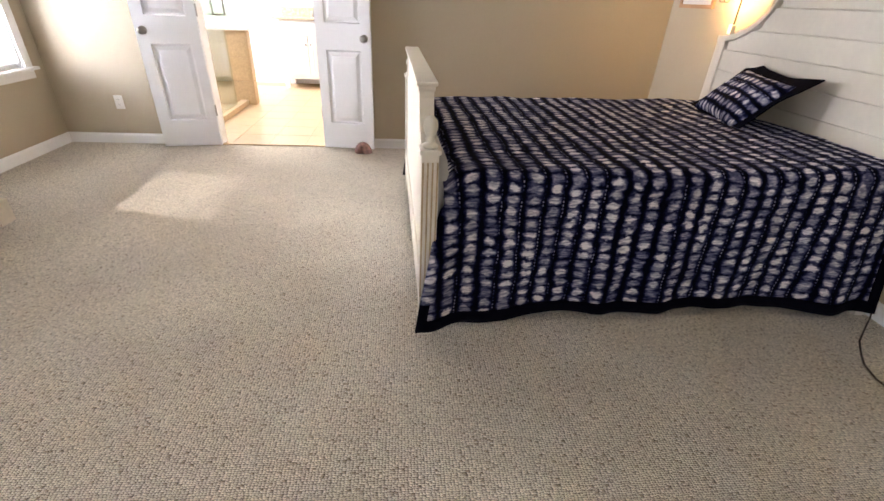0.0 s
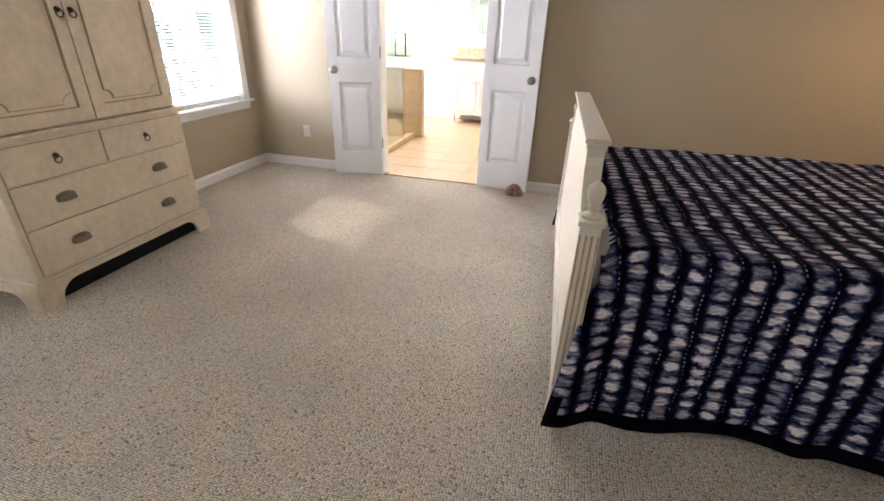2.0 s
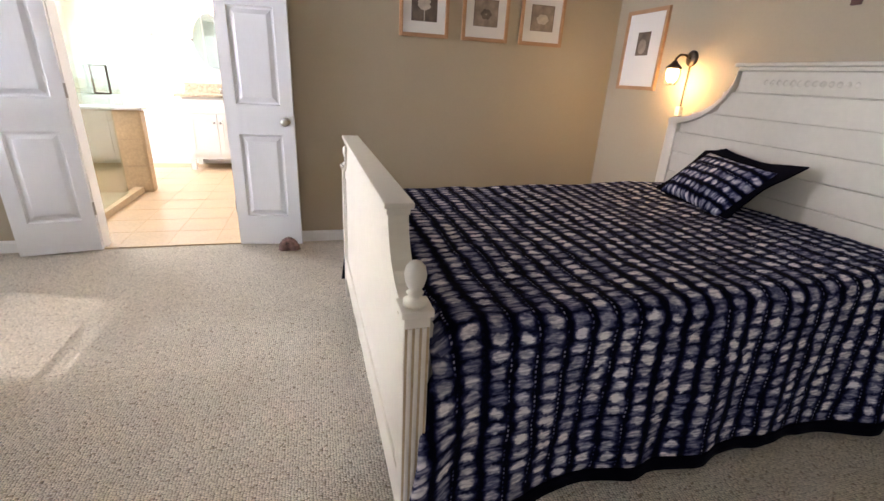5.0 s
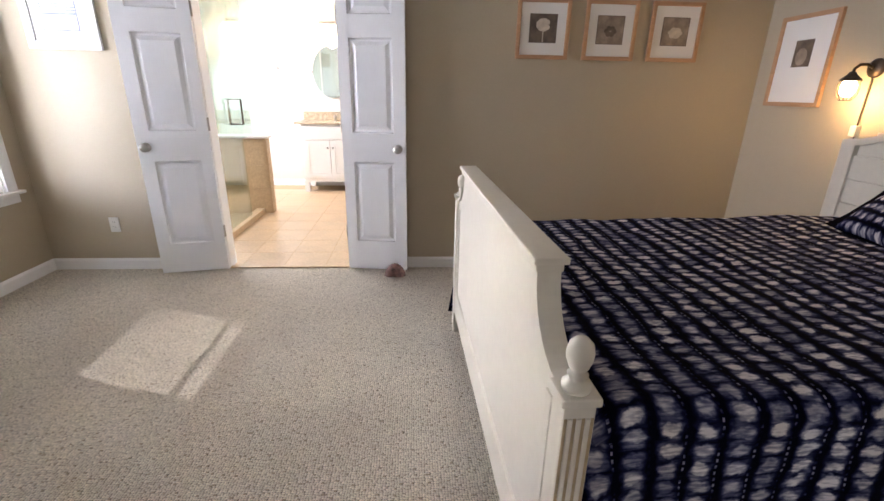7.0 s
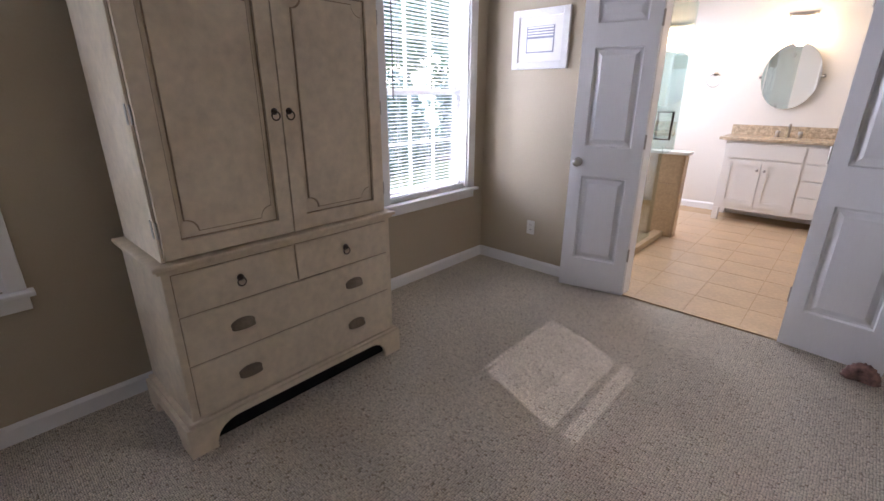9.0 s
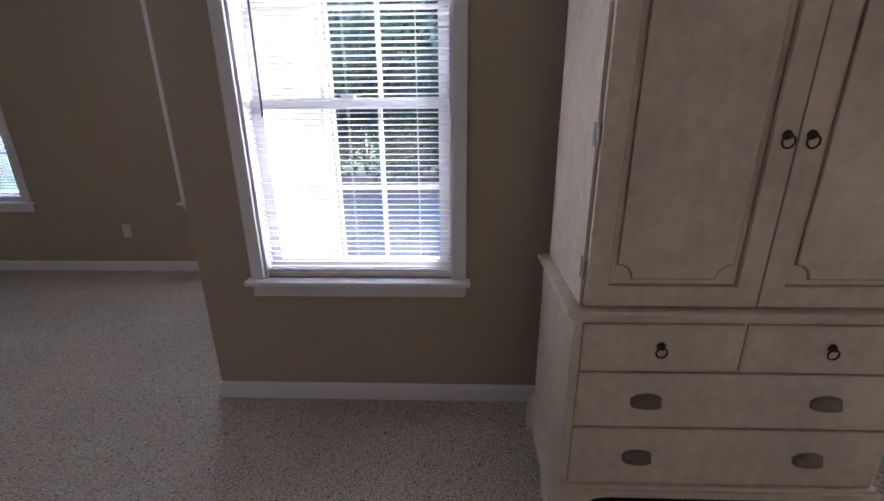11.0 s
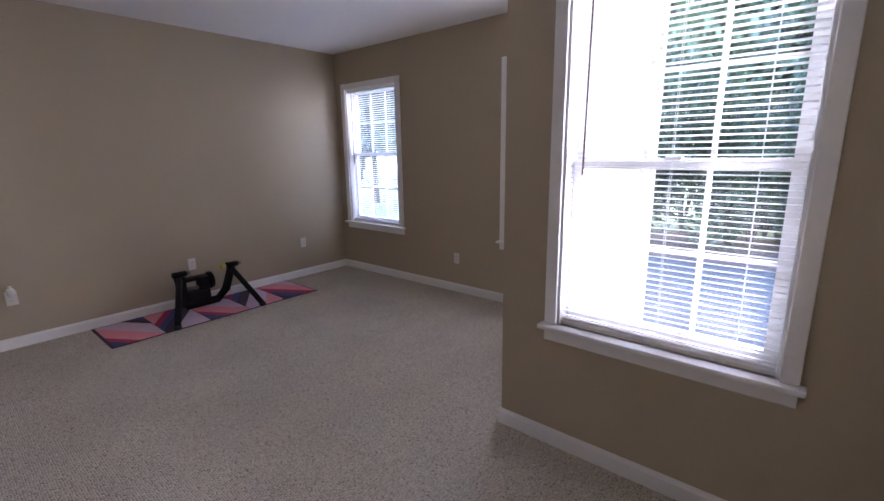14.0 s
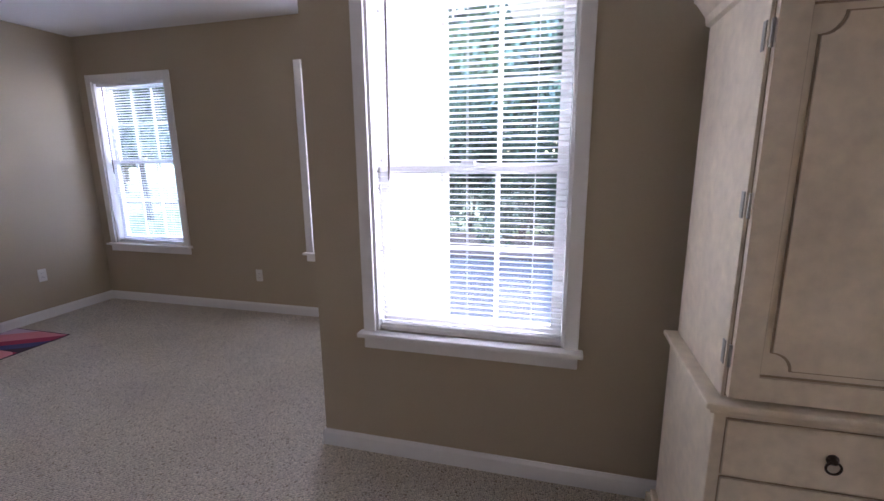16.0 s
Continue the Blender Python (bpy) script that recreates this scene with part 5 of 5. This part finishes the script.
# bathroom floor of separate tiles
bath = structure("bathroom_floor", boxes((BW, BE, NY + 0.031, BN, BOT, -0.0016)), GROUT, "tan stone tile floor of the bathroom", "floor")
tile_bm = boxes((-0.1625, 0.1625, -0.1625, 0.1625, -0.006, 0.0), bevel=0.0015)
TILE_MESH = mesh_of("tile", tile_bm, TILE)
ti = 0
x = DX0 - 0.33 * 3 - 0.1
while x < BE - 0.17:
    y = NY + 0.031 + 0.165
    while y < BN - 0.16:
        part("tile", TILE_MESH, None, bath, at=pose(x, y, 0, 0, 0, 90 * ((ti * 7) % 4)))
        y += 0.33
        ti += 1
    x += 0.33
WT = mesh_of("tile", boxes((-0.0, 0.006, -0.057, 0.057, -0.13, 0.13), bevel=0.001), TILE_WALL)
WT2 = mesh_of("tile", boxes((-0.13, 0.13, -0.006, 0.0, -0.13, 0.13), bevel=0.001), TILE_WALL)
for k in range(3):
    part("tile", WT, None, knee, at=pose(-2.865, 0.002, 0.14 + 0.27 * k))
    for j in range(4):
        part("tile", WT2, None, knee, at=pose(-3.01 - 0.27 * j, -0.058, 0.14 + 0.27 * k))


# ---- outside ----
GZ = -0.45
structure("ground", boxes((-400, 400, -400, 400, GZ - 0.5, GZ)), LAWN, "mown lawn reaching far behind the house", "ground")
structure("pavement", boxes((-10.2, -7.0, -0.5, 6.3, GZ + 0.004, GZ + 0.05), bevel=0.01), CONCRETE, "darkened grey paved strip beside the house", "pavement")
structure("driveway", boxes((-44, -18.0, -22, -12.0, GZ + 0.004, GZ + 0.05)), CONCRETE, "sunlit, darkened grey paved drive past the lawn", "driveway")
structure("planting_bed", boxes((-13.0, -10.25, -1.5, 16, GZ + 0.004, GZ + 0.06)), MULCH, "dark mulch bed under the hedge", "planting bed")
sid = tagged(thing("house_siding", "white lap siding on the outer wall of the alcove", "siding", (0, JY + T, GZ)), kind="structure")
part("sheathing", boxes((RX - T, WX - T, 0.0, 0.012, 0.0, 3.4)), SIDING, sid)
board = bmesh.new()
prism(board, [(0.0125, 0.0), (0.030, 0.0), (0.018, 0.145), (0.0125, 0.145)], "X", RX - T + 0.002, WX - T - 0.002)
BOARD = mesh_of("board", board, SIDING)
for k in range(23):
    part("board", BOARD, None, sid, at=(0, 0, 0.145 * k))
part("corner_board", boxes((RX - T - 0.03, RX - T + 0.07, -0.02, 0.045, 0.0, 3.4), bevel=0.004), SIDING, sid)
# Second box is an unseen eave, added to shorten the sun patch indoors.
structure("roof_with_sun_eave", boxes((RX - T - 0.4, EX + T + 0.3, SY - T - 0.3, BN + 0.5, CEIL + 0.125, CEIL + 0.30), (RX - T - 0.95, RX - T - 0.4, JY + 0.6, BN + 0.5, CEIL + 0.125, CEIL + 0.30)), SIDING, "roof closing the rooms, with an added eave cutting the sun", "roof")


def leaf_cloud(bm, centre, size, count, leaf, rng):
    for _ in range(count):
        while True:
            p = Vector((rng.uniform(-1, 1), rng.uniform(-1, 1), rng.uniform(-1, 1)))
            if p.length < 1:
                break
        p = p * (0.55 + 0.45 * p.length)
        c = Vector(centre) + Vector((p.x * size[0], p.y * size[1], p.z * size[2]))
        d = Vector((rng.gauss(0, 1), rng.gauss(0, 1), rng.gauss(0, 1))).normalized()
        e = d.orthogonal().normalized()
        s = leaf * rng.uniform(0.6, 1.4)
        bm.faces.new([bm.verts.new(c + q) for q in (d * s, e * s * 0.5, -d * s, -e * s * 0.5)])


def tree(label, at, height, spread, seed, leaves, leaf, mat):
    rng = random.Random(seed)
    t = thing("tree", label, "tree", at)
    bm = tube(bmesh.new(), [(0, 0, 0), (0.1 * spread * 0.2, 0, height * 0.3), (0, 0.05, height * 0.62), (0.08, 0.0, height * 0.9)], height * 0.026, 8, height * 0.008)
    trunk = part("trunk", bm, BARK, t, "", True)
    crown = bmesh.new()
    for k in range(9):
        a = k * 2.4 + rng.uniform(-0.3, 0.3)
        z0 = height * rng.uniform(0.25, 0.6)
        r = spread * rng.uniform(0.45, 0.85)
        tip = (r * math.cos(a), r * math.sin(a), z0 + height * rng.uniform(0.12, 0.35))
        part("limb", tube(bmesh.new(), [(0, 0, z0), (tip[0] * 0.5, tip[1] * 0.5, z0 + (tip[2] - z0) * 0.6), tip], height * 0.010, 6, height * 0.003), BARK, trunk)
        for _ in range(3):
            c = (tip[0] + rng.gauss(0, 0.22) * spread, tip[1] + rng.gauss(0, 0.22) * spread, tip[2] + rng.gauss(0, 0.08) * height)
            s = spread * rng.uniform(0.22, 0.40)
            leaf_cloud(crown, c, (s, s, s * 0.75), leaves // 27, leaf, rng)
    part("crown", crown, mat, t)
    return t


def shrub(at, size, seed):
    rng = random.Random(seed)
    s = thing("shrub", "dense dark green shrub in the planting bed", "shrub", at, group="hedge shrubs")
    bm = bmesh.new()
    for k in range(5):
        a = k * 1.3
        tube(bm, [(0, 0, 0), (0.3 * size[0] * math.cos(a), 0.3 * size[1] * math.sin(a), size[2] * 0.9)], 0.03, 5, 0.01)
    part("stems", bm, BARK, s)
    bm = bmesh.new()
    for k in range(14):
        c = (rng.uniform(-0.6, 0.6) * size[0], rng.uniform(-0.6, 0.6) * size[1], size[2] * rng.uniform(0.35, 1.55))
        leaf_cloud(bm, c, (size[0] * 0.5, size[1] * 0.5, size[2] * 0.4), 330, 0.075, rng)
    part("foliage", bm, LEAF_DARK, s)


for k in range(6):
    shrub((-11.6 + 0.4 * math.sin(k * 2.0), -0.4 + 1.75 * k, GZ), (1.0, 1.15, 1.85 + 0.3 * math.sin(k * 1.7)), 20 + k)
for k in range(4):
    shrub((-13.4 + 0.3 * math.sin(k * 3.0), 0.1 + 1.55 * k, GZ), (0.9, 1.2, 2.0 + 0.2 * math.sin(k * 2.3)), 40 + k)
for x, y, k in ((-9.4, 10.6, 50), (-10.9, 12.2, 51), (-8.6, 12.6, 52), (-11.9, 9.6, 53), (-7.9, 15.0, 54), (-10.2, 14.8, 55)):
    shrub((x, y, GZ), (1.0, 1.15, 1.25), k)
t0 = tree("broad green leafy tree beyond the hedge", (-17.0, 4.4, GZ), 6.6, 2.5, 3, 7500, 0.13, LEAF)
t1 = tree("tall green leafy tree behind the lawn", (-30.0, -31.0, GZ), 11.0, 4.6, 4, 6500, 0.22, LEAF)
# Placed out of view to screen the sun from the alcove windows.
t2 = tree("dark green leafy tree added as sun screen and backdrop", (-15.5, 6.9, GZ), 9.5, 2.0, 5, 6000, 0.13, LEAF_DARK)
t3 = tree("low spreading green tree on the lawn", (-13.6, -9.0, GZ), 5.4, 2.5, 7, 14000, 0.13, LEAF)
# Copies of t2 between y 3 and 7 are added to block the sun.
for n, (src, x, y, turn, s) in enumerate(((t1, -22, -20, 15, 0.7), (t1, -26, -19, 100, 0.8), (t2, -19.5, -22.5, 230, 0.8), (t0, -11.0, 15.5, 35, 0.9), (t2, -13.5, 18.5, 80, 1.1), (t0, -16.0, 17.5, 190, 1.2), (t2, -9.0, 20.0, 270, 1.0), (t0, -18.0, 2.6, 250, 1.1), (t2, -16.6, 0.4, 310, 1.05), (t2, -16.2, 5.9, 15, 1.05), (t2, -16.6, 4.75, 75, 0.95), (t2, -15.0, 3.2, 200, 0.95), (t2, -14.2, 5.2, 20, 0.95), (t2, -17.5, 5.9, 140, 1.15), (t2, -14.8, 6.2, 260, 0.9), (t3, -15.6, -7.0, 110, 1.0), (t3, -12.0, -11.3, 170, 1.0), (t3, -16.8, -10.8, 240, 1.1), (t0, -16.2, 1.7, 20, 0.95), (t2, -14.6, 4.3, 130, 0.75), (t0, -19.0, 0.0, 70, 0.8), (t0, -20.0, 8.0, 160, 1.2), (t2, -17.6, 6.9, 60, 1.2), (t2, -15.6, 14.6, 200, 1.0),  (t1, -38, -25, 40, 1.1), (t1, -24, -37, 200, 1.0), (t2, -34, -34, 90, 1.3), (t1, -45, -16, 300, 1.1), (t1, -40, -5, 120, 1.0), (t2, -30, -40, 20, 1.3), (t1, -48, 8, 80, 1.0))):
    c = copy_thing(src, pose(x, y, GZ, 0, 0, turn))
    c.scale = (s, s, s)
